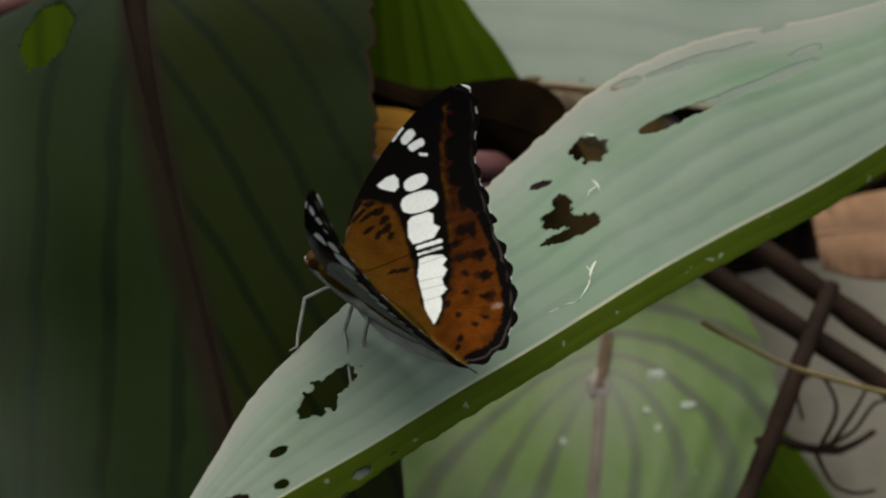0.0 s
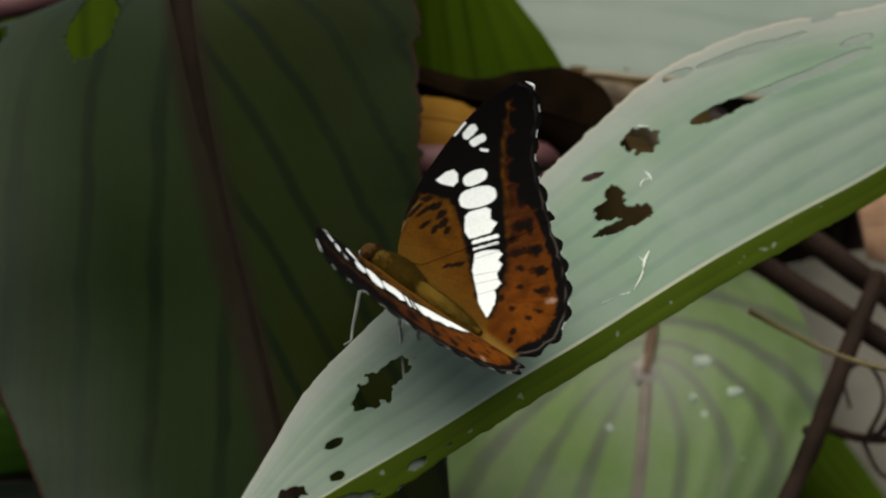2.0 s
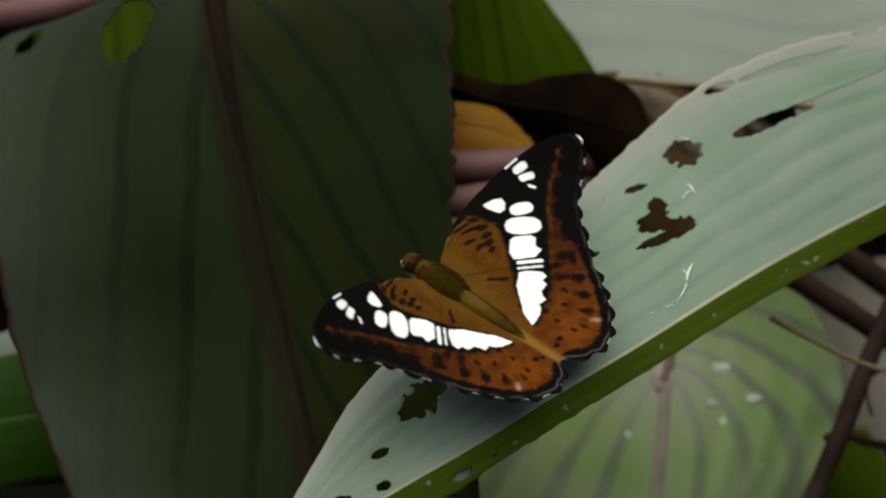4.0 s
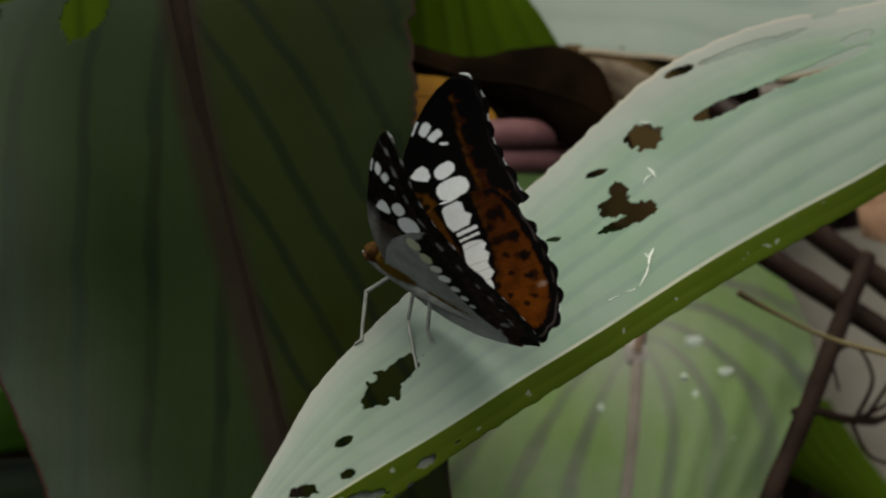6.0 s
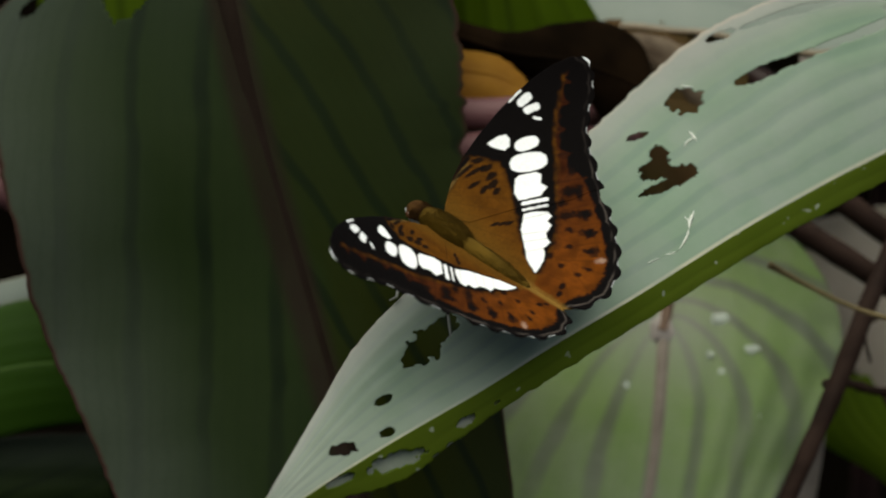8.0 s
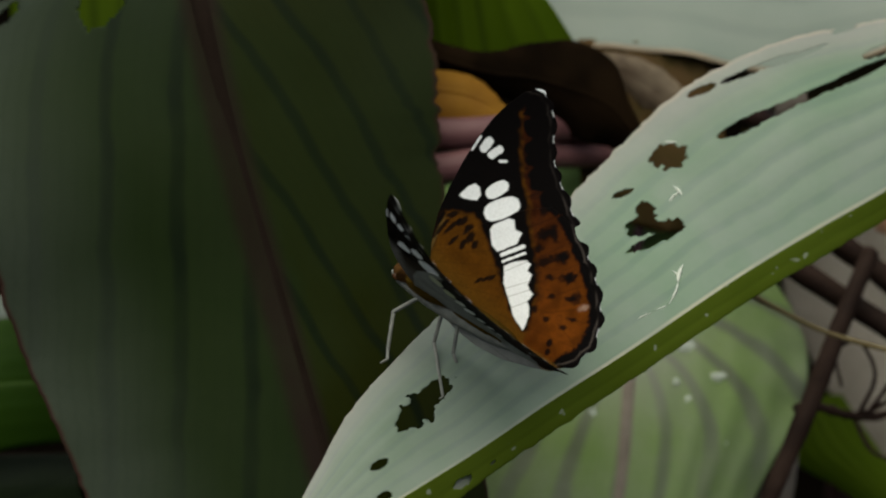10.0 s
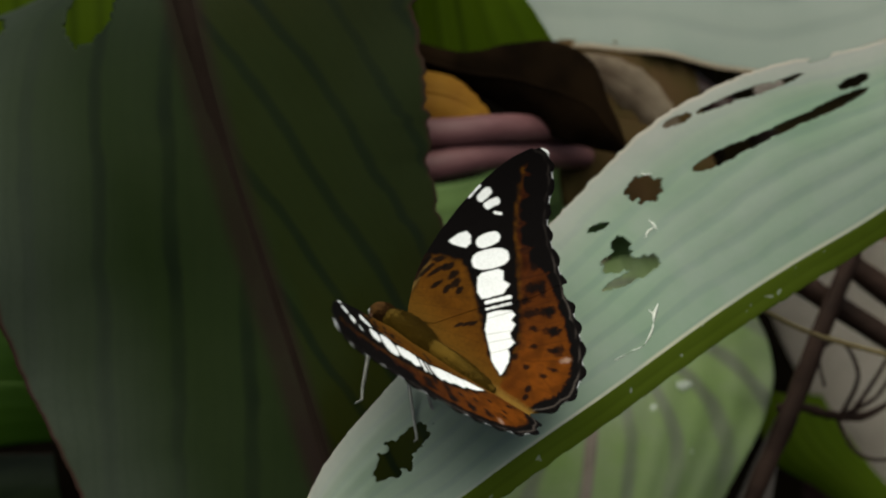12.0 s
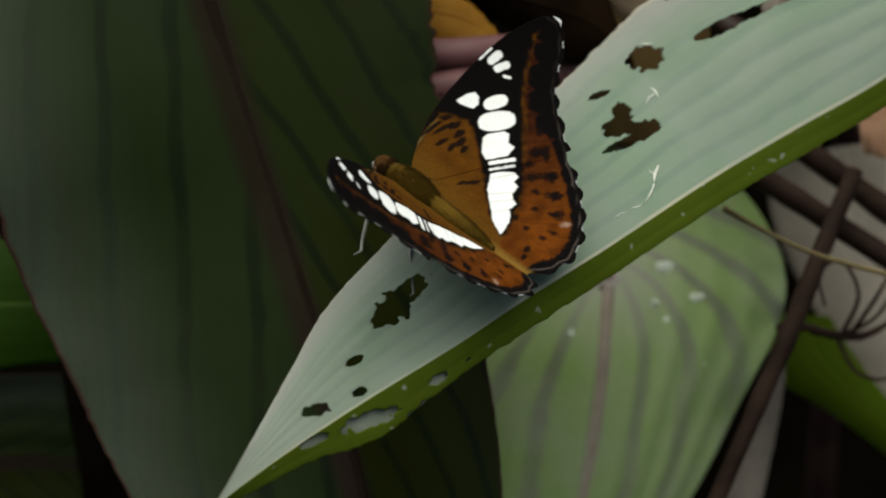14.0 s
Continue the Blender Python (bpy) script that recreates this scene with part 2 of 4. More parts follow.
def ragged(x, y, holes):
    """Whether (x, y) lies in one of the eaten holes: centre, half length, half width, lean in degrees, how ragged."""
    for hx, hy, a, b, lean, rag in holes:
        c, s = math.cos(radians(lean)), math.sin(radians(lean))
        p, q = (x - hx) * c + (y - hy) * s, -(x - hx) * s + (y - hy) * c
        if abs(p) > a * 1.8 or abs(q) > b * 2.0:
            continue
        wob = noise.noise(Vector((x / 11.0, y / 11.0, hx))) * rag + noise.noise(Vector((p / 15.0, q / 9.0, hy))) * rag
        if (p / a) ** 2 + (q / b) ** 2 < 1 + wob:
            return True
    return False


def blade(stations, along, across, half=(0.0, 1.0), bulge=0.0, pleat=0.0, pleats=7.0, ruffle=0.0, thick=4.0, holes=(), seed=0.0, bite=0.0, far_bite=None, tooth=2.2):
    """A leaf blade through stations of (one edge, midrib, other edge), as a thin solid sheet with UVs.
    half: 0 to 1 covers the side of the first edge, 1 to 2 the other. holes are in the perch grid."""
    firsts, mids, lasts = ([Vector(s[k]) for s in stations] for k in range(3))
    v0, v1 = half
    rows = []
    for i in range(along + 1):
        t = i / along
        e, m, f = spline(firsts, t), spline(mids, t), spline(lasts, t)
        nrm = (f - e).cross(spline(mids, min(t + 0.01, 1)) - spline(mids, max(t - 0.01, 0)))
        nrm = nrm.normalized() if nrm.length > 1e-12 else Vector((0, 0, 1))
        if nrm.z < 0:
            nrm.negate()
        row = []
        for j in range(across + 1):
            v = v0 + (v1 - v0) * j / across - 1.0
            p = m.lerp(f, v) if v > 0 else m.lerp(e, -v)
            s = abs(v)
            span = (f - m).length if v > 0 else (e - m).length
            h = bulge * span * math.sin(math.pi * min(s, 1.0))
            h += pleat * U * math.cos(2 * math.pi * pleats * s) * min(1.0, 4 * s) * (1 - 0.5 * s)
            h += ruffle * U * s ** 3 * noise.noise(Vector((t * 9, seed, v)))
            if bite and s > 0.5:
                d = noise.noise(Vector((t * along / 7.0, seed, 2.0))) + 0.6 * noise.noise(Vector((t * along / tooth, seed, 5.0)))
                worn = far_bite * min(max((0.62 - t) * 8, 0.12), 1.0) if far_bite and v > 0 else bite
                p = p + (p - m) * (worn * d * (s - 0.5) * 2)
            row.append((p + nrm * h, nrm, t, v))
        rows.append(row)
    keep = {}
    for i in range(along):
        for j in range(across):
            c = (rows[i][j][0] + rows[i + 1][j + 1][0]) * 0.5
            k = 1 / (1 - c.z / U / EYE)
            if not (holes and ragged(c.x / U * k + 784, 441 - c.y / U * k, holes)):
                keep[i, j] = True
    bm = bmesh.new()
    uv = bm.loops.layers.uv.new("UVMap")
    top, low = {}, {}

    def vert(store, i, j, off):
        if (i, j) not in store:
            p, nrm, _, _ = rows[i][j]
            store[i, j] = bm.verts.new(p + nrm * off)
        return store[i, j]

    def face(corners, ids):
        try:
            fc = bm.faces.new(corners)
        except ValueError:
            return
        for loop, (i, j) in zip(fc.loops, ids):
            loop[uv].uv = (rows[i][j][2], rows[i][j][3])

    ht = thick * U / 2
    for i, j in keep:
        ids = [(i, j), (i + 1, j), (i + 1, j + 1), (i, j + 1)]
        face([vert(top, a, b, ht) for a, b in ids], ids)
        face([vert(low, a, b, -ht) for a, b in reversed(ids)], list(reversed(ids)))
        for a, b, near in ((3, 0, (i - 1, j)), (1, 2, (i + 1, j)), (0, 1, (i, j - 1)), (2, 3, (i, j + 1))):
            if near not in keep:
                p, q = ids[a], ids[b]
                face([vert(top, *q, ht), vert(top, *p, ht), vert(low, *p, -ht), vert(low, *q, -ht)], [q, p, p, q])
    bmesh.ops.remove_doubles(bm, verts=bm.verts, dist=1e-7)
    bmesh.ops.recalc_face_normals(bm, faces=bm.faces)
    return bm


def tube(points, radii, sides=12, steps=28, knobs=0.0, seed=0.0):
    """A stem through points, its radius running through radii."""
    bm = bmesh.new()
    rings = []
    up = Vector((0.13, 0.31, 0.94))
    for i in range(steps + 1):
        t = i / steps
        p = spline(points, t)
        d = (spline(points, min(t + 0.02, 1)) - spline(points, max(t - 0.02, 0))).normalized()
        a = d.cross(up).normalized()
        b = d.cross(a)
        x = t * (len(radii) - 1)
        k = min(int(x), len(radii) - 2)
        r = radii[k] + (radii[k + 1] - radii[k]) * (x - k)
        r *= 1 + knobs * noise.noise(Vector((t * steps / 3.0, seed, 0)))
        rings.append([bm.verts.new(p + (a * math.cos(w) + b * math.sin(w)) * r * (1 + knobs * 0.5 * noise.noise(Vector((t * 20, w, seed)))))
                      for w in (2 * math.pi * s / sides for s in range(sides))])
    for q, r in zip(rings, rings[1:]):
        for s in range(sides):
            bm.faces.new((q[s], q[(s + 1) % sides], r[(s + 1) % sides], r[s]))
    bm.faces.new(rings[0])
    bm.faces.new(list(reversed(rings[-1])))
    bmesh.ops.recalc_face_normals(bm, faces=bm.faces)
    return bm


# ---- ground ----
def build_ground():
    bm = bmesh.new()
    n = 60
    size = [-40 * abs(1 - 2 * i / n) ** 3 if i < n / 2 else 40 * abs(1 - 2 * i / n) ** 3 for i in range(n + 1)]
    grid = [[bm.verts.new((x, y + 1.2, 0.03 * noise.noise(Vector((x * 2, y * 2, 0))) - 0.02)) for y in size] for x in size]
    for i in range(n):
        for j in range(n):
            bm.faces.new((grid[i][j], grid[i + 1][j], grid[i + 1][j + 1], grid[i][j + 1]))
    tagged(part("ground", bm, SHADED_SOIL), "dark soil under the plants, their shade put into its colour", "ground", kind="structure")


# ---- leaves ----
def earth(p, side=0.0, back=0.0):
    """The place on the ground below a point of the plant's grid, moved sideways and back in metres."""
    q = STAND @ p
    return STAND.inverted() @ Vector((q.x + side, q.y + back, -0.04))


def rooted_way(pts):
    """The same way, led on down to the ground."""
    end, foot = pts[-1], earth(pts[-1] + (pts[-1] - pts[-2]) * 1.5)
    on = end + (pts[-1] - pts[-2]).normalized() * (foot - end).length * 0.04
    return [*pts, on, *(on.lerp(foot, f) for f in (0.08, 0.22, 0.5, 1.0))]


def stalk(leaf, points, wide, material):
    """A leaf's own stalk, from the blade down to the ground."""
    pts = rooted_way([at(*p) for p in points])
    part("leaf_stalk", tube(pts, [wide * 0.6 * U, wide * U, wide * 1.3 * U], 10, 64, 0.05, wide), material, leaf)


def st(*rows):
    """Stations from rows of x, y of one edge, midrib and other edge, and how far each lies away."""
    return [(at(r[0], r[1], r[2]), at(r[3], r[4], r[5]), at(r[6], r[7], r[8])) for r in rows]


# outer edge and midrib from the tip to the base, and how far the folded margin hangs below the midrib
PERCH_LINES = [((-322, -572, 380), (-322, -572, 380)),
               ((-256, -466, 284), (-264, -532, 340)),
               ((-187, -348, 173), (-170, -473, 275)),
               ((-132, -256, 87), (-58, -409, 203)),
               ((-44, -164, -5), (84, -333, 117)),
               ((67, -65, -106), (215, -257, 33)),
               ((183, 30, -204), (371, -171, -64)),
               ((348, 177, -341), (584, -48, -202)),
               ((511, 317, -408), (749, 38, -300)),
               ((706, 408, -460), (919, 124, -362)),
               ((953, 458, -499), (1102, 234, -420)),
               ((1242, 546, -559), (1338, 375, -495))]
FOLD_DROP = ((2, -6), (16, -14), (16, -33), (18, -66), (11, -50), (11, -49), (22, -40), (29, -37), (24, -43), (20, -42), (21, -39), (16, -43))
PERCH_STATIONS = [(e, m, (m[0] + dx, m[1] + dy, m[2] - 22)) for (e, m), (dx, dy) in zip(PERCH_LINES, FOLD_DROP)]
UPPER_HOLES = [(1232, 263, 33, 22, -6, 0.5), (1372, 211, 56, 12, -24, 0.15), (1432, 186, 44, 9, -23, 0.12), (1490, 162, 50, 8, -23, 0.12), (1296, 147, 30, 7, -20, 0.3), (1395, 112, 72, 6, -20, 0.15),
               (1470, 92, 56, 5, -20, 0.2), (1570, 130, 70, 9, -23, 0.15), (1610, 90, 30, 9, -20, 0.5), (1555, 45, 26, 7, -20, 0.6)]
LOWER_HOLES = [(1148, 327, 20, 6, -22, 0.3), (1186, 366, 22, 17, -70, 0.5), (1180, 385, 32, 17, -10, 0.6), (1222, 390, 34, 15, -6, 0.7), (1202, 412, 52, 9, -22, 0.5), (803, 672, 40, 19, -38, 0.55),
               (774, 700, 36, 27, -40, 0.6), (752, 722, 24, 15, -25, 0.6), (700, 797, 18, 8, -28, 0.4), (707, 855, 14, 9, -15, 0.6), (628, 885, 26, 11, -8, 0.7), (1072, 443, 12, 4, -5, 0.3)]
FOLD_HOLES = [(846, 834, 19, 9, -30, 0.6), (820, 884, 33, 10, -32, 0.6), (722, 905, 52, 14, -20, 0.6), (622, 940, 27, 9, -22, 0.5), (900, 800, 6, 3, -30, 0.5)]


def build_perch_leaf():
    leaf = thing("perch_leaf", "long grey-green leaf with eaten holes and a folded margin", "leaf")
    stations = [tuple(Vector(p) * U for p in s) for s in PERCH_STATIONS]
    upper = part("blade", blade(stations, 540, 140, (0.0, 1.0), bulge=0.04, pleat=0.5, pleats=6, ruffle=10, thick=1.0, holes=UPPER_HOLES + LOWER_HOLES, seed=1.0, bite=0.011, tooth=2.6), GREY_LEAF, leaf,
         "grey-green upper half of the leaf with eaten holes")
    part("folded_margin", blade(stations, 480, 22, (1.0, 2.0), thick=2, holes=FOLD_HOLES, seed=4.0, bite=0.06), FOLD_LEAF, leaf, "bright green margin folded down")
    inner = [tuple(Vector(p) * U + Vector((0, 0, -16 * U)) for p in s) for s in PERCH_STATIONS[:7]]
    part("inner_fold", blade(inner, 120, 14, (1.1, 1.96), thick=2, seed=4.0), FOLD_PALE, leaf, "pale lining seen through the eaten margin")
    scar = plain_material("scar_white", (0.50, 0.52, 0.47), (0.66, 0.68, 0.62), 0.6, 0.3, 600.0)
    spots = np.array([v.co for v in upper.data.vertices]) / U
    seen = spots[:, :2] * (EYE / (EYE - spots[:, 2:3])) + np.array((784.0, 0.0))
    seen[:, 1] = 441 - seen[:, 1]

    def on_leaf(x, y):
        """The place of the blade that shows behind (x, y) of the perch plane."""
        k = int(np.argmin(np.hypot(seen[:, 0] - x, seen[:, 1] - y)))
        return Vector([float(c) for c in spots[k]]) * U + Vector((0.12, 0.64, 0.76)).normalized() * 1.2 * U

    for line, wide in ((((1238, 318), (1246, 326), (1252, 336)), 4.5), (((1250, 328), (1238, 336), (1230, 346)), 2.5), (((1250, 458), (1243, 476), (1239, 490)), 5.0), (((1231, 470), (1238, 476), (1244, 478)), 2.5),
                       (((1240, 490), (1236, 505), (1224, 526)), 3.0), (((1220, 529), (1208, 535), (1198, 538)), 1.5), (((1188, 543), (1178, 548), (1166, 553)), 1.2), (((1225, 236), (1236, 240), (1246, 239)), 3.0)):
        part("scar", tube([on_leaf(x, y) for x, y in line], [wide * 0.12 * U, wide * 0.8 * U, wide * 0.12 * U], 6, 16, 0.9, line[0][0]), scar, upper, "white scratch on the leaf")
    tail = [Vector(PERCH_STATIONS[-1][k]) for k in (1, 2)]
    base = (tail[0] + tail[1]) * 0.5 * U
    pts = [base, base + Vector((160, -20, 10)) * U, base + Vector((300, -160, -40)) * U]
    pts = rooted_way(pts)
    part("leaf_stalk", tube(pts, [26 * U, 30 * U, 34 * U], 12, 48, 0.04), PINK_STEM, leaf, "dull pink stalk of the leaf")
    return leaf


def build_hanging_leaf():
    leaf = thing("hanging_leaf", "broad dark green leaf hanging down with a reddish midrib", "leaf")
    rows = st((320, -50, 900, 395, -150, 760, 835, -170, 780), (115, 28, 820, 400, -60, 560, 832, -80, 640), (-10, 92, 680, 412, 40, 430, 824, 20, 590),
              (0, 330, 460, 452, 270, 380, 826, 240, 560), (52, 600, 420, 520, 560, 360, 838, 500, 540), (118, 780, 380, 575, 800, 310, 866, 760, 490),
              (195, 980, 300, 625, 1060, 230, 884, 1060, 430), (330, 1300, 180, 660, 1400, 110, 860, 1400, 310))
    holes = [(248, 38, 66, 36, -58, 0.2), (75, 62, 30, 11, -42, 0.3)]
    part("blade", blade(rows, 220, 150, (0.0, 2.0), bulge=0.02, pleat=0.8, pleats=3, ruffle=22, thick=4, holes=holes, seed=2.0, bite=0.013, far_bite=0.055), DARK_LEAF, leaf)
    rib = [r[1] + Vector((0, 0, -21 * U)) for r in rows]
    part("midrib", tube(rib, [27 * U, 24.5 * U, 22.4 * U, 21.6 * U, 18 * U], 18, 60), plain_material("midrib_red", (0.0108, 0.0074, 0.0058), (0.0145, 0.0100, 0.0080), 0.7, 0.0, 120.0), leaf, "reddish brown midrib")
    stalk(leaf, ((390, -150, 770), (400, -230, 900), (430, -160, 1200)), 26, PINK_STEM)
    return leaf


def patch(x, y, away, a, b, deep=2):
    """A small uneven speck lying on a leaf."""
    bm = bmesh.new()
    bmesh.ops.create_icosphere(bm, subdivisions=3, radius=1.0)
    for v in bm.verts:
        r = 1 + 0.55 * noise.noise(v.co * 1.7 + Vector((x, y, 0)))
        v.co = at(x, y, away) + Vector((v.co.x * a * r * U, v.co.y * b * r * U, v.co.z * deep * U))
    return bm


def build_pale_leaf():
    leaf = thing("pale_leaf", "pale green drooping leaf with grey bands and white flecks", "leaf")
    rows = st((1090, 470, 1050, 1215, 470, 1030, 1380, 440, 1070),
              (960, 570, 1040, 1212, 560, 1000, 1470, 530, 1040),
              (880, 680, 1010, 1208, 650, 970, 1520, 640, 1010),
              (835, 800, 990, 1202, 760, 950, 1510, 740, 990),
              (825, 920, 990, 1190, 890, 950, 1450, 860, 990),
              (840, 1080, 1000, 1160, 1060, 970, 1370, 1020, 1010),
              (900, 1260, 1030, 1110, 1260, 1010, 1260, 1200, 1040))
    face = part("blade", blade(rows, 120, 110, (0.0, 2.0), bulge=0.05, pleat=3.0, pleats=5, ruffle=14, thick=4, seed=3.0), PALE_LEAF, leaf)
    rib = [r[1] + Vector((0, 0, -7 * U)) for r in rows]
    part("midrib", tube(rib, [6 * U, 9 * U, 17 * U, 15 * U, 11 * U, 7 * U], 10, 50), plain_material("midrib_pink", (0.25, 0.205, 0.165), (0.34, 0.28, 0.235), 0.55, 0.4, 160.0), leaf, "pinkish grey midrib")
    fleck = plain_material("fleck_white", (0.56, 0.64, 0.55), (0.74, 0.80, 0.70), 0.6, 0.4, 500.0)
    spots = np.array([v.co for v in face.data.vertices]) / U
    seen = np.stack([784 + spots[:, 0] * EYE / (EYE - spots[:, 2]), 441 - spots[:, 1] * EYE / (EYE - spots[:, 2])], 1)

    def depth(x, y):
        return float(-spots[np.argmin(np.hypot(seen[:, 0] - x, seen[:, 1] - y)), 2]) - 2

    for x, y, a, b in ((1307, 634, 22, 11), (1362, 688, 15, 9), (1312, 728, 9, 8), (1138, 752, 11, 9), (1290, 697, 8, 7), (1375, 805, 8, 7)):
        part("fleck", patch(x, y, depth(x, y), a, b, 2.5), fleck, face)
    part("leaf_node", patch(1203, 656, depth(1203, 656) - 4, 23, 36, 7.0), plain_material("node_pale", (0.46, 0.40, 0.37), (0.58, 0.52, 0.49), 0.6, 0.3, 220.0), leaf, "pale pinkish node of the midrib")
    part("leaf_stalk", tube([at(1222, 560, 985), at(1214, 610, 972), at(1205, 655, 966)], [9 * U, 12 * U, 14 * U], 10, 24, 0.1), plain_material("stalk_red", (0.17, 0.10, 0.06), (0.26, 0.17, 0.12), 0.6, 0.3, 200.0),
         leaf, "short red-brown stalk")
    stalk(leaf, ((1222, 470, 1040), (1222, 430, 1150), (1210, 520, 1330)), 16, PINK_STEM)
    return leaf


def simple_leaf(name, label, rows, material, along=50, across=40, foot=None, **kw):
    leaf = thing(name, label, "leaf")
    part("blade", blade(st(*rows), along, across, (0.0, 2.0), **kw), material, leaf)
    rib = [s[1] + Vector((0, 0, -2 * U)) for s in st(*rows)]
    part("midrib", tube(rib, [7 * U, 6 * U, 4 * U], 8, 30), material, leaf)
    if foot:
        stalk(leaf, foot, 12, TWIG)
    return leaf


def build_far_leaves():
    simple_leaf("grey_leaf", "broad pale grey-green leaf with a thin tan edge",
                ((930, 108, 960, 930, -180, 1220, 930, -420, 1460), (1092, 121, 950, 1092, -170, 1210, 1092, -420, 1460), (1240, 134, 940, 1240, -160, 1200, 1240, -420, 1460), (1390, 162, 930, 1390, -150, 1190, 1390, -420, 1460), (1500, 170, 920, 1520, -150, 1190, 1540, -420, 1460), (1660, 122, 940, 1680, -160, 1200, 1700, -420, 1460), (1900, 20, 980, 1900, -200, 1210, 1900, -420, 1460)), FAR_GREY, 90, 70, bulge=0.03, pleat=1, pleats=4, ruffle=12, foot=((1900, -200, 1210), (2000, -230, 1260), (2060, -100, 1300)), seed=5.0)
    simple_leaf("olive_leaf", "yellowish olive leaf lit through from behind",
                ((780, -170, 870, 880, -180, 850, 948, -170, 870), (790, -60, 870, 895, -60, 850, 980, -40, 870), (795, 60, 870, 915, 60, 855, 1050, 60, 870), (800, 150, 880, 930, 160, 860, 1110, 160, 880)), OLIVE, 40, 40, bulge=0.06, pleat=3, pleats=3, foot=((880, -180, 850), (820, -260, 900), (640, -200, 1020)), seed=6.0)
    simple_leaf("olive_leaf", "yellowish olive leaf lit through from behind",
                ((60, -260, 1500, 210, -260, 1480, 360, -260, 1500), (80, -40, 1440, 230, -50, 1420, 380, -60, 1440), (100, 180, 1400, 240, 190, 1380, 380, 170, 1400)),
                OLIVE, 30, 30, bulge=0.05, pleat=2, pleats=2, foot=((210, -260, 1480), (260, -300, 1520), (330, -200, 1560)), seed=18.0)
    simple_leaf("dark_dry_leaf", "curled dark brown withered leaf, shade put into its colour",
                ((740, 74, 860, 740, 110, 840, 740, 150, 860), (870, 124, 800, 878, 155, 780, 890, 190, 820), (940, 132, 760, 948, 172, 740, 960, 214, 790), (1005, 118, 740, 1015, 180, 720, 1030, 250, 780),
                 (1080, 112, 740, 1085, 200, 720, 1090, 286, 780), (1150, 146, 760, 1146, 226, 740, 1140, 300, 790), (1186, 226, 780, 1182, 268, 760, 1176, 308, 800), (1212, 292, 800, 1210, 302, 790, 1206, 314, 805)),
                BROWN_DRY_SHADED, 50, 30, bulge=0.08, ruffle=16, foot=((740, 110, 840), (690, 112, 880), (640, 180, 940)), seed=7.0)
    simple_leaf("brown_leaf", "limp brown leaf with pale worn veins",
                ((1060, 110, 960, 1080, 220, 930, 1100, 405, 940), (1180, 112, 960, 1190, 240, 930, 1200, 442, 940), (1270, 130, 970, 1290, 260, 940, 1295, 455, 950), (1330, 150, 980, 1350, 280, 960, 1400, 430, 980)), BROWN_LEAF, 40, 30, bulge=0.07, ruffle=24, foot=((1150, 240, 930), (1180, 320, 1100), (1190, 430, 1400)), seed=19.0)
    simple_leaf("orange_leaf", "dry orange-yellow leaf among the stems",
                ((770, 160, 740, 770, 195, 700, 770, 252, 680), (870, 168, 730, 875, 205, 690, 880, 258, 675), (920, 186, 720, 925, 222, 690, 928, 262, 675),
                 (958, 222, 710, 960, 246, 690, 962, 272, 680), (980, 258, 700, 982, 268, 690, 984, 280, 685)), ORANGE_DRY, 40, 20, bulge=0.08, ruffle=10, foot=((770, 195, 700), (720, 200, 760), (660, 260, 860)), seed=8.0)
    simple_leaf("low_green_leaf", "soft green leaf low behind the stems",
                ((740, 380, 1400, 740, 520, 1350, 740, 700, 1400), (930, 360, 1380, 930, 520, 1340, 930, 700, 1400), (1080, 300, 1250, 1080, 490, 1300, 1080, 680, 1400), (1215, 280, 1250, 1220, 460, 1320, 1225, 620, 1400), (1320, 340, 1340, 1320, 450, 1370, 1320, 540, 1400)), SOFT_GREEN, 40, 30, bulge=0.06, pleat=3, pleats=4, foot=((740, 520, 1350), (680, 530, 1380), (620, 640, 1420)), seed=9.0)
    simple_leaf("cream_dry_leaf", "crumpled cream and brown dry leaf",
                ((1120, 132, 930, 1130, 148, 920, 1150, 178, 930), (1180, 138, 930, 1186, 170, 920, 1196, 222, 930), (1236, 160, 940, 1240, 205, 925, 1238, 258, 935), (1290, 215, 940, 1284, 250, 930, 1266, 286, 940), (1316, 280, 945, 1310, 290, 940, 1300, 304, 945)), DULL_DRY, 40, 30, bulge=0.10, ruffle=12, seed=10.0, bite=0.15)
    simple_leaf("pale_scrap_leaf", "pale dry leaf scrap with a reddish end behind the holes",
                ((1435, 176, 900, 1440, 205, 890, 1440, 250, 900), (1455, 178, 900, 1460, 205, 890, 1462, 250, 900), (1490, 180, 905, 1495, 205, 895, 1500, 240, 905)),
                SCRAP_DRY, 24, 20, bulge=0.10, ruffle=12, seed=22.0)
    simple_leaf("side_green_leaf", "fresh green leaf half hidden behind the dark leaf",
                ((-190, 760, 900, -190, 820, 880, -190, 900, 900), (-60, 660, 880, -40, 750, 860, -20, 860, 890), (70, 605, 870, 90, 720, 850, 110, 830, 880),
                 (220, 620, 880, 220, 720, 870, 220, 820, 890)), GREEN, 40, 30, bulge=0.06, foot=((-190, 820, 880), (-300, 830, 900), (-360, 900, 940)), seed=11.0)
    simple_leaf("side_pale_leaf", "pale grey-green leaf end beside the dark leaf",
                ((-190, 640, 960, -190, 670, 940, -190, 720, 960), (-40, 590, 950, -40, 630, 930, -40, 680, 950), (80, 560, 950, 90, 600, 930, 100, 640, 950)),
                FAR_GREY, 30, 24, bulge=0.06, foot=((-190, 670, 940), (-300, 680, 960), (-370, 760, 990)), seed=12.0)
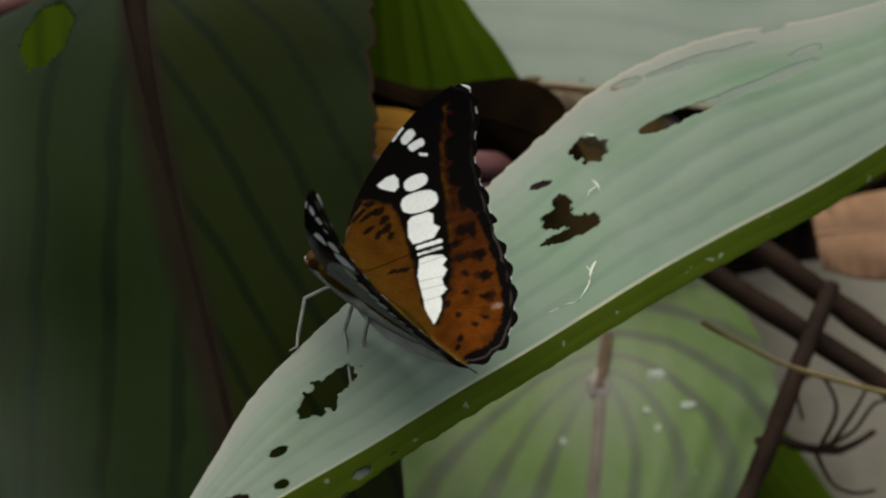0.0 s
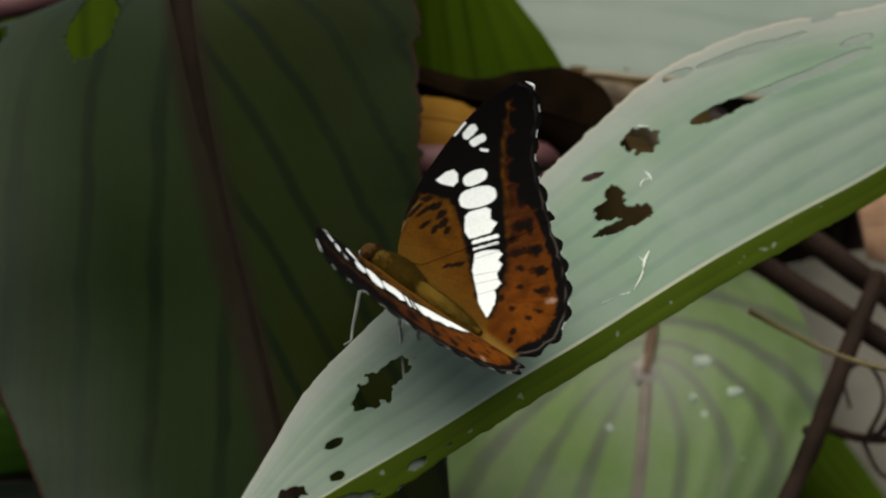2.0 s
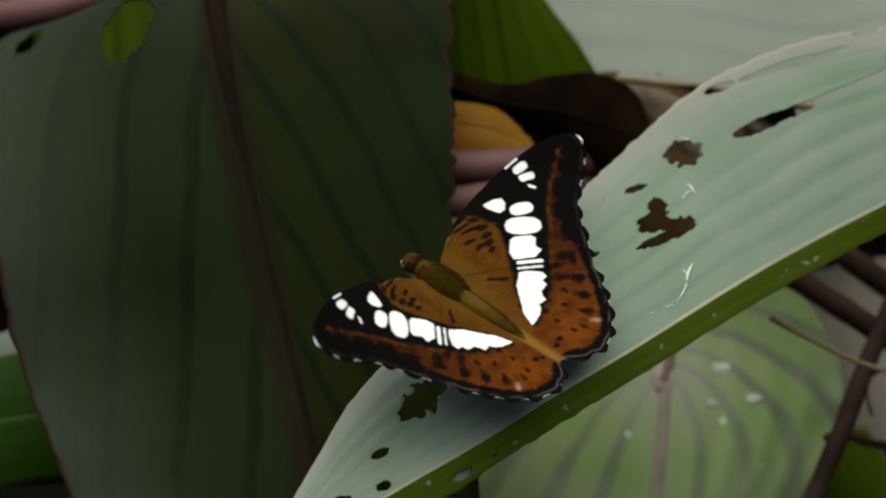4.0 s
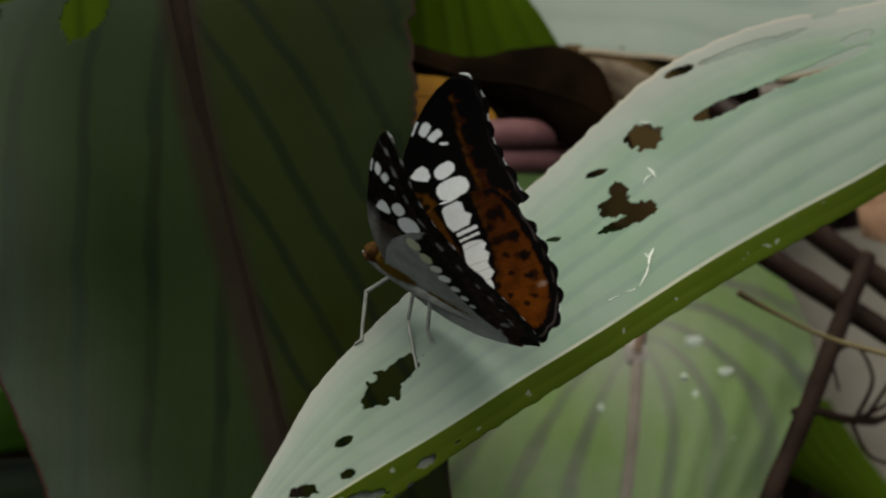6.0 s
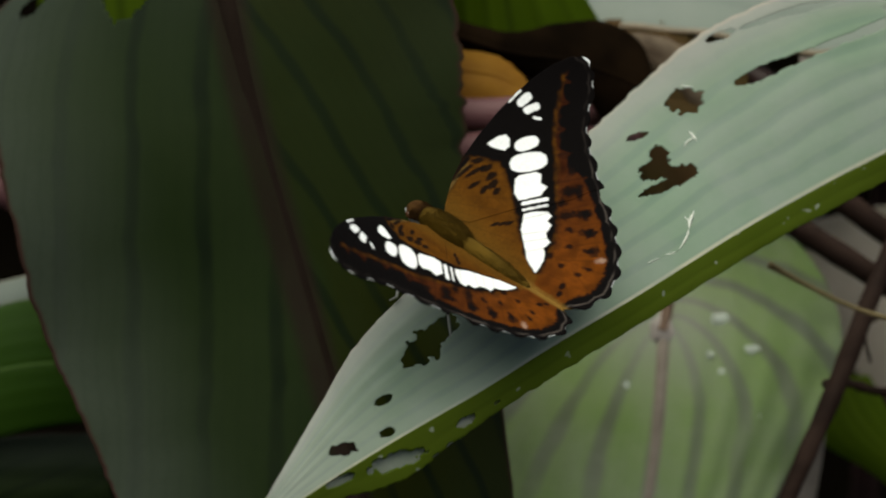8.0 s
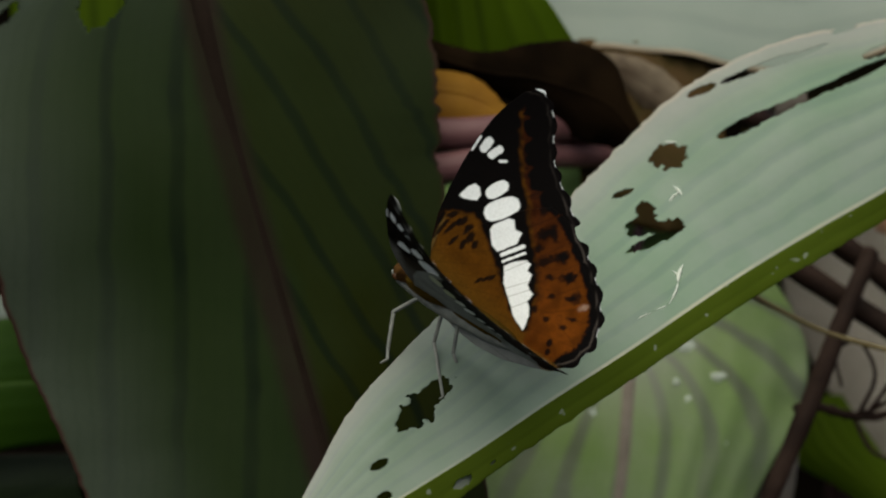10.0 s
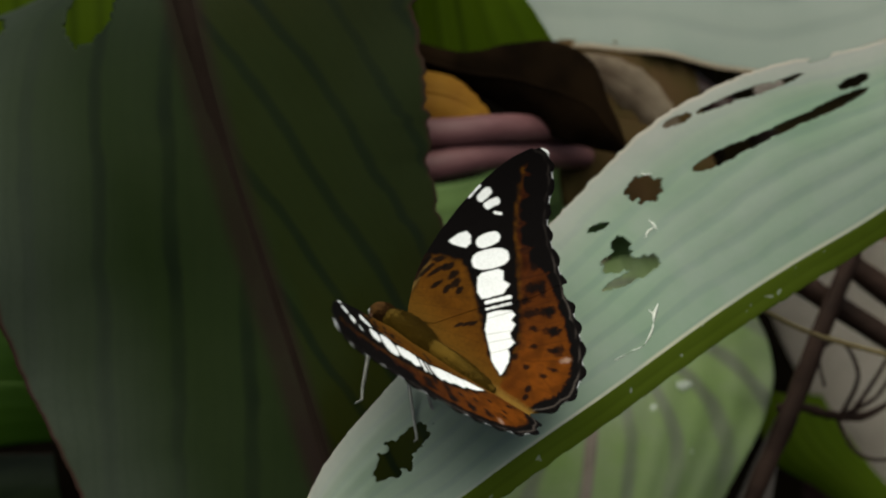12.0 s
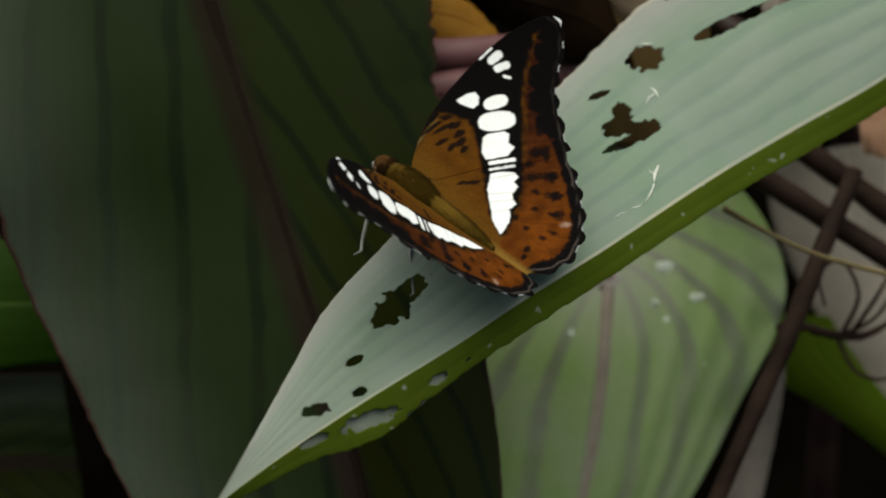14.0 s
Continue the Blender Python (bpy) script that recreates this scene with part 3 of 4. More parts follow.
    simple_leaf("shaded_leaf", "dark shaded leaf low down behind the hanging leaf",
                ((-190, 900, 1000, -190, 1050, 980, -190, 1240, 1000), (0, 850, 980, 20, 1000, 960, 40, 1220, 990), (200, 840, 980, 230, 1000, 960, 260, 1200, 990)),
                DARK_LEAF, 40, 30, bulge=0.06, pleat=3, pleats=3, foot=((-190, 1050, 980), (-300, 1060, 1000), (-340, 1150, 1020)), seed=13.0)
    simple_leaf("pale_withered_leaf", "pale beige withered leaf behind the twigs",
                ((1440, 470, 1450, 1580, 440, 1430, 1800, 420, 1450), (1470, 600, 1440, 1620, 580, 1420, 1820, 560, 1450), (1540, 740, 1440, 1680, 700, 1420, 1840, 680, 1450), (1620, 860, 1450, 1720, 820, 1430, 1850, 780, 1460), (1700, 990, 1470, 1780, 960, 1450, 1870, 900, 1480)), BEIGE_DRY, 40, 30, bulge=0.06, ruffle=20, foot=((1780, 960, 1450), (1850, 1060, 1460), (1900, 1200, 1480)), seed=14.0)
    simple_leaf("low_olive_leaf", "olive green leaf under the withered one, brightened in its colour",
                ((1440, 730, 1360, 1500, 740, 1340, 1560, 740, 1360), (1470, 850, 1350, 1540, 820, 1330, 1600, 800, 1360), (1560, 910, 1360, 1610, 890, 1340, 1660, 880, 1370), (1680, 1000, 1380, 1710, 980, 1360, 1740, 960, 1390)), OLIVE_BRIGHTENED, 40, 24, bulge=0.08, pleat=2, pleats=3, foot=((1710, 980, 1360), (1780, 1080, 1370), (1830, 1220, 1390)), seed=15.0)
    simple_leaf("withered_leaf", "dull olive-brown withered leaf behind the eaten leaf",
                ((1370, 150, 1240, 1380, 260, 1220, 1390, 400, 1240), (1480, 120, 1240, 1490, 240, 1220, 1500, 380, 1240), (1600, 100, 1250, 1610, 210, 1230, 1620, 340, 1250), (1740, 90, 1270, 1745, 180, 1250, 1750, 280, 1270)),
                OLIVE_BROWN, 40, 30, bulge=0.07, ruffle=24, foot=((1745, 180, 1250), (1830, 220, 1280), (1900, 330, 1320)), seed=23.0)
    simple_leaf("narrow_dry_leaf", "narrow lilac-grey dry leaf beside a dark stem",
                ((1480, 780, 1080, 1484, 782, 1075, 1488, 785, 1080), (1430, 880, 1080, 1455, 885, 1065, 1478, 890, 1080), (1380, 1000, 1080, 1420, 1005, 1065, 1455, 1010, 1080), (1330, 1150, 1080, 1380, 1160, 1065, 1420, 1170, 1080)), SCRAP_DRY, 40, 16, bulge=0.08, foot=((1380, 1160, 1065), (1360, 1230, 1070), (1350, 1320, 1080)), seed=16.0)
    simple_leaf("tan_leaf", "tan dry leaf behind the brown stems",
                ((1600, 350, 1050, 1610, 390, 1040, 1620, 450, 1050), (1680, 320, 1040, 1690, 380, 1030, 1700, 470, 1040), (1800, 300, 1050, 1810, 380, 1040, 1820, 470, 1050)),
                plain_material("leaf_tan", (0.36, 0.19, 0.11), (0.48, 0.28, 0.18), 0.7, 0.3, 50.0), 30, 24, bulge=0.08, ruffle=20, foot=((1810, 380, 1040), (1900, 400, 1060), (1960, 480, 1080)), seed=17.0)


def stem(name, label, points, radii, material, knobs=0.05, seed=0.0, parent=None, steps=36, rooted=False):
    way = [at(*p) for p in points]
    if rooted:
        way = rooted_way(way)
        radii = (*radii, *(radii[-1] * k for k in (1.0, 1.0, 1.05, 1.1, 1.2)))
    bm = tube(way, [r * U for r in radii], 12, steps + 40 * rooted, knobs, seed)
    if parent:
        return part(name, bm, material, parent, label)
    ob = part(name, bm, material)
    ob.matrix_basis = STAND
    return tagged(ob, label, "stem")


def build_stems():
    g = "pink stems behind the butterfly"
    tagged(stem("pink_stem", "smooth dull pink plant stem", ((1160, 272, 960), (1000, 268, 720), (860, 277, 670), (640, 274, 720), (560, 330, 800)), (26, 31, 32, 31, 32), PINK_STEM, 0.03, 1.0, rooted=True), group=g)
    tagged(stem("pink_stem", "smooth dull pink plant stem", ((1160, 318, 960), (980, 316, 720), (840, 340, 660), (640, 362, 720), (570, 430, 800)), (24, 30, 32, 32, 33), PINK_STEM, 0.03, 2.0, rooted=True), group=g)
    stem("red_stem", "dull red stem behind the dark leaf", ((-170, 10, 980), (-30, 14, 960), (110, 0, 960), (300, -40, 980), (380, 60, 1040)), (34, 34, 32, 28, 28), PINK_STEM, 0.05, 3.0, rooted=True)
    stem("leaning_stem", "dull reddish stem leaning behind the dark leaf", ((-120, 330, 1000), (-10, 390, 990), (70, 430, 990), (200, 470, 1000), (280, 560, 1020)), (36, 38, 36, 34, 34), PINK_STEM, 0.05, 4.0, rooted=True)
    stem("maroon_stem", "thick dark maroon stem behind the eaten leaf", ((1180, 90, 1110), (1262, 142, 1020), (1345, 200, 990), (1430, 262, 1010), (1490, 310, 1300), (1550, 350, 1640)), (24, 27, 28, 27, 30, 34), MAROON, 0.05, 21.0, rooted=True)
    # the twigs at the side sway together
    twigs = thing("twig_cluster", "dark brown woody twigs with a curled tendril", "twig")
    stem("twig", "", ((1330, 410, 900), (1450, 487, 880), (1568, 562, 870), (1760, 690, 860), (1900, 830, 880)), (22, 25, 25, 24, 24), TWIG, 0.08, 5.0, twigs, rooted=True)
    stem("twig", "", ((1430, 370, 950), (1540, 448, 940), (1680, 550, 930), (1840, 660, 930), (1960, 800, 950)), (24, 26, 27, 27, 27), TWIG, 0.08, 6.0, twigs, rooted=True)
    stem("twig", "", ((1622, 480, 860), (1568, 610, 780), (1512, 755, 740), (1458, 880, 730), (1372, 1080, 740)), (18, 20, 21, 19, 17), TWIG, 0.10, 7.0, twigs, rooted=True)
    stem("side_twig", "", ((1490, 758, 740), (1530, 756, 800), (1580, 770, 860), (1640, 772, 890), (1700, 740, 900)), (10, 10, 10, 9, 5), TWIG, 0.20, 8.0, twigs)
    stem("straw_twig", "thin straw-coloured twig", ((1390, 546, 560), (1460, 584, 580), (1568, 632, 600), (1790, 690, 640)), (7, 5, 5, 6), STRAW, 0.15, 9.0, twigs)
    for k, pts in enumerate((((1600, 770, 870), (1630, 700, 850), (1600, 640, 850), (1560, 660, 860), (1570, 720, 870)),
                             ((1590, 770, 870), (1620, 830, 860), (1660, 850, 860), (1700, 845, 870)),
                             ((1620, 765, 870), (1670, 690, 850), (1690, 640, 850), (1660, 600, 860)),
                             ((1610, 768, 870), (1660, 740, 850), (1700, 690, 850), (1740, 690, 860)))):
        stem("tendril", "", pts, (6, 4, 4, 3), TWIG, 0.2, 10.0 + k, twigs)
    return twigs


# ---- the butterfly: u runs from head to tail, v outwards along a wing, both in grid units ----
AXIS = Vector((0.77382, -0.55637, 0.30275)).normalized()
BACK = Vector((0.24281, 0.70201, 0.6695)).normalized()
SIDE = BACK.cross(AXIS).normalized()
PERCH = (1, -28, 5)
THORAX = Vector(PERCH) * U
BODY = Matrix(((AXIS.x, SIDE.x, BACK.x, THORAX.x), (AXIS.y, SIDE.y, BACK.y, THORAX.y), (AXIS.z, SIDE.z, BACK.z, THORAX.z), (0, 0, 0, 1)))
HINGE = 19.5
# the outer margin from the tip of the forewing to the tail of the hindwing, and the notches between its scallops
MARGIN = ((12, 397), (29, 397), (46, 386), (64, 365), (80, 333), (96, 304), (112, 285), (140, 261), (167, 241), (200, 215), (226, 197), (254, 177), (281, 154), (303, 131), (320, 108), (331, 80), (336, 52), (326, 18), (306, -8))
NOTCHES = ((12, 397), (37, 393), (58, 372), (82, 331), (104, 295), (132, 268), (172, 237), (212, 206), (246, 183), (277, 157), (309, 122), (330, 82), (331, 34), (306, -8))
FORE = ((5, 0), (-10, 25), (-29, 67), (-39, 109), (-42, 161), (-40, 220), (-35, 268), (-26, 315), (-14, 352), (0, 381), *MARGIN[:9], (190, 223), (165, 166), (138, 128), (100, 92), (50, 20))
HIND = ((-8, -18), (0, 13), (5, 65), (18, 99), (60, 157), (98, 197), (138, 225), (168, 220), (197, 208), *MARGIN[10:], (286, -22), (252, -36), (196, -54), (140, -60), (84, -54), (30, -32))
# the white marks: bars of two ends and a half width, ovals, and uneven shapes
BARS = ((-32, 272, -35, 243, 1.8), (-15, 272, -18, 256, 7.6), (-1, 252, 7, 268, 6.8), (17, 250, 26, 254, 2.6), (103, 107, 130, 140, 3.6), (111, 98, 138, 131, 2.4))
OVALS = ((36, 202, 23, 12.2, 0.50, 0.87), (60, 176, 34, 18.2, 0.64, 0.77))
WEDGE = ((-21, 157), (-12, 183), (-3, 193), (8, 190), (16, 178), (14, 166), (-8, 157))
BLOCK = ((61, 135), (63, 147), (82, 170), (93, 172), (102, 159), (116, 160), (118, 137), (93, 106), (77, 112))
BAND = ((115, 92), (123, 79), (131, 64), (157, 42), (177, 24), (205, 12), (207, 17), (202, 41), (195, 54), (187, 61), (190, 77), (179, 80), (171, 87), (170, 105), (159, 107), (158, 120), (147, 122), (129, 109))
BLACK_FIELD = ((-45, 112), (-8, 131), (22, 140), (52, 126), (80, 104), (106, 82), (130, 58), (160, 34), (206, 8), (215, 20), (190, 90), (166, 125), (132, 165), (100, 205), (70, 236), (38, 288), (10, 345), (60, 500), (-90, 500), (-90, 112))
GREY_UNDER = ((-20, 10), (5, 65), (18, 99), (60, 157), (101, 201), (88, 165), (64, 132), (104, 96), (150, 52), (200, 8), (258, -14), (300, -90), (-20, -90))
BODY_DASHES = ((-20, 92, 22, 3, 78), (-4, 104, 20, 3, 70), (-14, 122, 12, 4, 50), (8, 120, 12, 4.5, 60), (24, 114, 11, 5, 75), (37, 104, 12, 5, 85), (30, 86, 10, 4, 85), (10, 82, 13, 3, 72), (-30, 104, 12, 3, 85), (50, 96, 9, 4, 80))
HIND_DASHES = ((88, 45, 9, 2.4, 60), (98, 54, 9, 2.4, 60), (107, 62, 8, 2.4, 60), (261, 21, 5, 5.5, 0), (266, 5, 5, 4.5, 0))
DARK_SPOTS = ((178, 138, 15, 8, 50), (168, 101, 10, 5, 45), (187, 74, 10, 5, 40), (204, 55, 9, 5, 35), (200, 160, 16, 6.5, 50), (226, 134, 15, 6.5, 42), (199, 118, 7, 5, 40), (219, 90, 6, 4.5, 30), (232, 52, 6, 4, 20),
              (266, 56, 6, 4, 15), (150, 176, 14, 8, 50), (250, 104, 10, 4, 30), (272, 75, 8, 3.5, 15), (155, 150, 9, 5, 50))


def closest(px, py, line):
    """Distance of points from a polyline, and how far along it the nearest place is."""
    best, along, run = np.full(px.shape, 1e9), np.zeros(px.shape), 0.0
    for (ax, ay), (bx, by) in zip(line, line[1:]):
        dx, dy = bx - ax, by - ay
        length = math.hypot(dx, dy)
        f = np.clip(((px - ax) * dx + (py - ay) * dy) / length ** 2, 0, 1)
        d = np.hypot(px - ax - f * dx, py - ay - f * dy)
        along = np.where(d < best, run + f * length, along)
        best = np.minimum(best, d)
        run += length
    return best, along


def inside(px, py, line):
    hit = np.zeros(px.shape, bool)
    for (ax, ay), (bx, by) in zip(line, (*line[1:], line[0])):
        if ay != by:
            hit ^= ((ay > py) != (by > py)) & (px < (bx - ax) * (py - ay) / (by - ay) + ax)
    return hit


def soft(x, lo, hi):
    t = np.clip((x - lo) / (hi - lo), 0, 1)
    return t * t * (3 - 2 * t)


def grainy(px, py, size, seed):
    return np.array([noise.noise(Vector((a / size, b / size, seed))) for a, b in zip(px, py)])


def margin_cells(along):
    """How far along the margin each place lies, counted in scallops."""
    at_notch = closest(np.array([float(p[0]) for p in NOTCHES]), np.array([float(p[1]) for p in NOTCHES]), MARGIN)[1]
    return np.interp(along, at_notch, np.arange(len(NOTCHES)))


def depth_in(px, py, line):
    """How deep places lie inside a closed outline; outside it is negative."""
    d = closest(px, py, (*line, line[0]))[0]
    return np.where(inside(px, py, line), d, -d)


def lens(px, py, u, v, a, b, lean):
    """How far places lie from the middle of a leaning oval, 1 on its rim."""
    c, s = math.cos(radians(lean)), math.sin(radians(lean))
    return np.hypot(((px - u) * c + (py - v) * s) / a, (-(px - u) * s + (py - v) * c) / b)


def wing_colours(px, py, hind, under):
    """The wing's own pattern: brown base, black field, white band, rusty outer part, black scalloped margin with white flecks."""
    dm, along = closest(px, py, MARGIN)
    n1, n2, n3 = grainy(px, py, 24.0, 1.0), grainy(px, py, 7.0, 2.0), grainy(px, py, 12.0, 3.0)
    cells = margin_cells(along)
    cell = np.abs(cells % 1.0 - 0.5)
    black, white = np.array((0.0028, 0.0021, 0.0022)), np.array((0.84, 0.84, 0.87))
    brown, orange, rust = np.array((0.077, 0.0275, 0.0025)), np.array((0.114, 0.0300, 0.0025)), np.array((0.031, 0.0074, 0.0024))
    if under:
        brown, orange, rust = np.array((0.030, 0.022, 0.017)), np.array((0.026, 0.009, 0.005)), np.array((0.012, 0.006, 0.0045))

    def lay(col, mask, paint):
        return col + (paint - col) * np.clip(mask, 0, 1)[:, None]

    h = soft(along, 175, 262)
    col = np.tile(brown, (len(px), 1)) * (1 + 0.28 * n1 + 0.14 * n2)[:, None]
    # olive towards the body, darker along the veins
    if not under:
        col = lay(col, (1 - soft(px * 0.2 + py, 10, 80)) * 0.6, np.array((0.100, 0.050, 0.0065)))
        col = lay(col, soft(-np.abs(n3), -0.10, 0.0) * 0.16, black)
    # the outer part: a dull rusty stripe on the forewing that widens to orange on the hindwing
    outer = soft(depth_in(px, py, ((8, 352), (38, 290), (70, 238), (100, 207), (132, 167), (160, 125), (190, 85), (208, 30), (225, -60), (420, -60), (420, 250), (200, 460), (8, 460))) + 5 * n3 + 3 * n2, -4, 8)
    paint = (rust + (orange - rust) * soft(along + 30 * n1, 150, 460)[:, None]) * np.clip(0.95 + 0.6 * n1 + 0.12 * n3, 0.4, 1.6)[:, None]
    col = lay(col, outer, paint)
    # the black field of the forewing and the dark rim of the band
    col = lay(col, soft(depth_in(px, py, BLACK_FIELD) + 5 * n3, -5, 6), black)
    if not under:
        col = lay(col, (1 - soft(px + 34 - 0.00095 * (py - 165) ** 2 + 3 * n2, 0, 9)) * soft(py, 20, 70) * 0.92, black)
        col = lay(col, (1 - soft(np.abs(px + 24 - 0.00095 * (py - 100) ** 2), 1.5, 4)) * soft(py, 25, 45) * (1 - soft(py, 95, 120)) * 0.5, np.array((0.16, 0.10, 0.03)))
    # a row of dark strokes inside the margin, one to a scallop
    stroke = (1 - soft(np.hypot((dm - 44 - 6 * n1) / (15 - 3 * h), cell / 0.30) + 0.4 * n3 + 0.25 * n2, 0.5, 1.15)) * soft(cells, 3.0, 4.5) * (1 - soft(cells, 9.2, 10.6))
    col = lay(col, stroke * outer * 0.9, black)
    shade = (1 - soft(-depth_in(px, py, BAND) + 7 * n3 + 4 * n2, 3, 22)) * (0.75 - 0.5 * soft(along, 380, 470))
    col = lay(col, shade * outer, black)
    col = lay(col, soft(n1 + 0.5 * n3, 0.1, 0.6) * outer * (0.55 - 0.25 * h), black)
    col = lay(col, (1 - soft(np.abs(cells % 1.0 - np.round(cells % 1.0)), 0.015, 0.06)) * outer * 0.35 * (1 - 0.5 * h), black)
    # dark spots on the orange
    for u, v, a, b, lean in DARK_SPOTS:
        col = lay(col, (1 - soft(lens(px, py, u, v, a * 1.2, b * 1.25, lean) + 0.45 * n2 + 0.3 * n3, 0.45, 1.35)) * 0.88, black)
    # the margin: black lunules, fine pale lines in the black, white flecks in the notches
    arch = np.sqrt(np.clip(1 - (cell / 0.5) ** 2, 0, 1))
    edge = (35 - 13 * h) + (19 - 15 * h) * arch
    col = lay(col, 1 - soft(dm + 4 * n2 + 3 * n3, edge - 3, edge + 4), black)
    rim = dm + 4 * arch
    col = lay(col, (1 - soft(np.abs(rim - 13), 0.8, 2.4)) * (0.05 + 0.15 * h) * (0.25 if under else 1.0) * soft(n1, -0.5, 0.2), np.array((0.26, 0.21, 0.19)))
    fleck = (1 - soft(dm, 3.2, 5.4)) * (1 - soft(0.5 - cell, 0.09, 0.20)) * soft(n1 + n3, -0.7, -0.2) * soft(cells, 1.4, 1.9) * (1 - soft(cells, 11.7, 12.0))
    col = lay(col, fleck * (0.85 - 0.35 * (1 - h)), white)
    col = lay(col, (1 - soft(dm, 2.0, 3.6)) * (1 - soft(np.abs(along - 12), 9, 15)) * 0.9, white)
    if not under:
        for u, v, a, b, lean in BODY_DASHES + HIND_DASHES:
            col = lay(col, (1 - soft(lens(px, py, u, v, a * 1.15, b * 1.45, lean) + 0.25 * n2, 0.6, 1.25)) * 0.92, black)
        col = lay(col, (1 - soft(lens(px, py, 281, 104, 13, 7, 40) + 0.4 * n2, 0.3, 1.1)) * 0.45, np.array((0.42, 0.30, 0.24)))
    else:
        blotch = soft(n3 + 0.5 * n2, 0.05, 0.45) * soft(-depth_in(px, py, BAND), 4, 18)
        col = lay(col, blotch * 0.28, np.array((0.060, 0.034, 0.026)))
        pale = (1 - soft(np.abs(dm - 58 - 8 * n1), 3, 8)) * (1 - soft(0.5 - cell, 0.12, 0.26)) * soft(n1, -0.2, 0.2)
        col = lay(col, pale * 0.75, np.array((0.36, 0.35, 0.35)))
        if not hind:
            col = lay(col, (1 - soft(px + 20 - 0.0004 * (py - 150) ** 2, -4, 14)) * (1 - soft(py, 110, 170)), np.array((0.17, 0.16, 0.15)) * (1 + 0.6 * n3)[:, None])
            col = lay(col, (1 - soft(py, 60, 120)) * 0.7, np.array((0.13, 0.12, 0.11)))
    if hind and not under:
        col = lay(col, (1 - soft(py + 3 * n2, -14, -2)) * soft(px, 150, 210), np.array((0.17, 0.092, 0.018)))
        col = lay(col, 1 - soft(py + 2 * n2, -30, -20), np.array((0.20, 0.20, 0.19)) * (1 + 0.2 * n1)[:, None])
    # veins
    ang = np.arctan2(py + 30, px + 120)
    vein = np.abs(((ang * 9.5) % 1.0) - 0.5)
    col = lay(col, (1 - soft(vein, 0.01, 0.06)) * (0.10 if under else 0.20 - 0.08 * outer), black)
    if under and hind:
        grey = soft(depth_in(px, py, GREY_UNDER) + 2 * n2, -3, 4)
        col = lay(col, grey, np.array((0.215, 0.218, 0.208)) * (1 + 0.22 * n1 + 0.10 * n2)[:, None] * (1 - 0.03 * (1 - soft(vein, 0.01, 0.06)))[:, None])
        for u, v, a, b, paint in ((68, 127, 19, 15, (0.46, 0.46, 0.33)), (95, 107, 17, 13, (0.44, 0.45, 0.30)), (117, 93, 18, 9, (0.60, 0.60, 0.54)), (134, 77, 18, 9, (0.72, 0.72, 0.72)), (156, 62, 14, 7.5, (0.62, 0.62, 0.60)),
                                  (174, 47, 12, 6.5, (0.58, 0.58, 0.57)), (190, 32, 10, 5, (0.50, 0.50, 0.50))):
            col = lay(col, 1 - soft(lens(px, py, u, v, a, b, 45) + 0.15 * n2, 0.85, 1.1), np.array(paint))
        return np.clip(col, 0.0015, 0.9)
    # white marks
    snow = white * (0.97 + 0.03 * n1)[:, None]
    for u0, v0, u1, v1, r in BARS:
        col = lay(col, 1 - soft(closest(px, py, ((u0, v0), (u1, v1)))[0] + 1.2 * n2, r - 1.2, r + 1.2), snow)
    for u, v, a, b, c, s in OVALS:
        p, q = (px - u) * c + (py - v) * s, -(px - u) * s + (py - v) * c
        e = (np.abs(p / a) ** 2.4 + np.abs(q / b) ** 2.4) ** (1 / 2.4) + 0.05 * n2 + 0.04 * n1
        col = lay(col, 1 - soft(e, 0.95, 1.05), snow)
    for line in (WEDGE, BLOCK, BAND):
        col = lay(col, soft(depth_in(px, py, line) + 1.2 * n2, -0.6, 1.8), snow)
    seam = np.full(px.shape, 99.0)
    for u, v, c, e in ((117, 77, 0.80, 0.60), (140, 60, 0.72, 0.69), (163, 62, 0.74, 0.67), (178, 50, 0.78, 0.62)):
        seam = np.minimum(seam, np.abs((px - u) * c - (py - v) * e))
    col = lay(col, (1 - soft(seam, 0.4, 1.8)) * 0.4 * soft(depth_in(px, py, BAND), 0, 2), np.array((0.30, 0.29, 0.29)))
    return np.clip(col, 0.0015, 0.9)


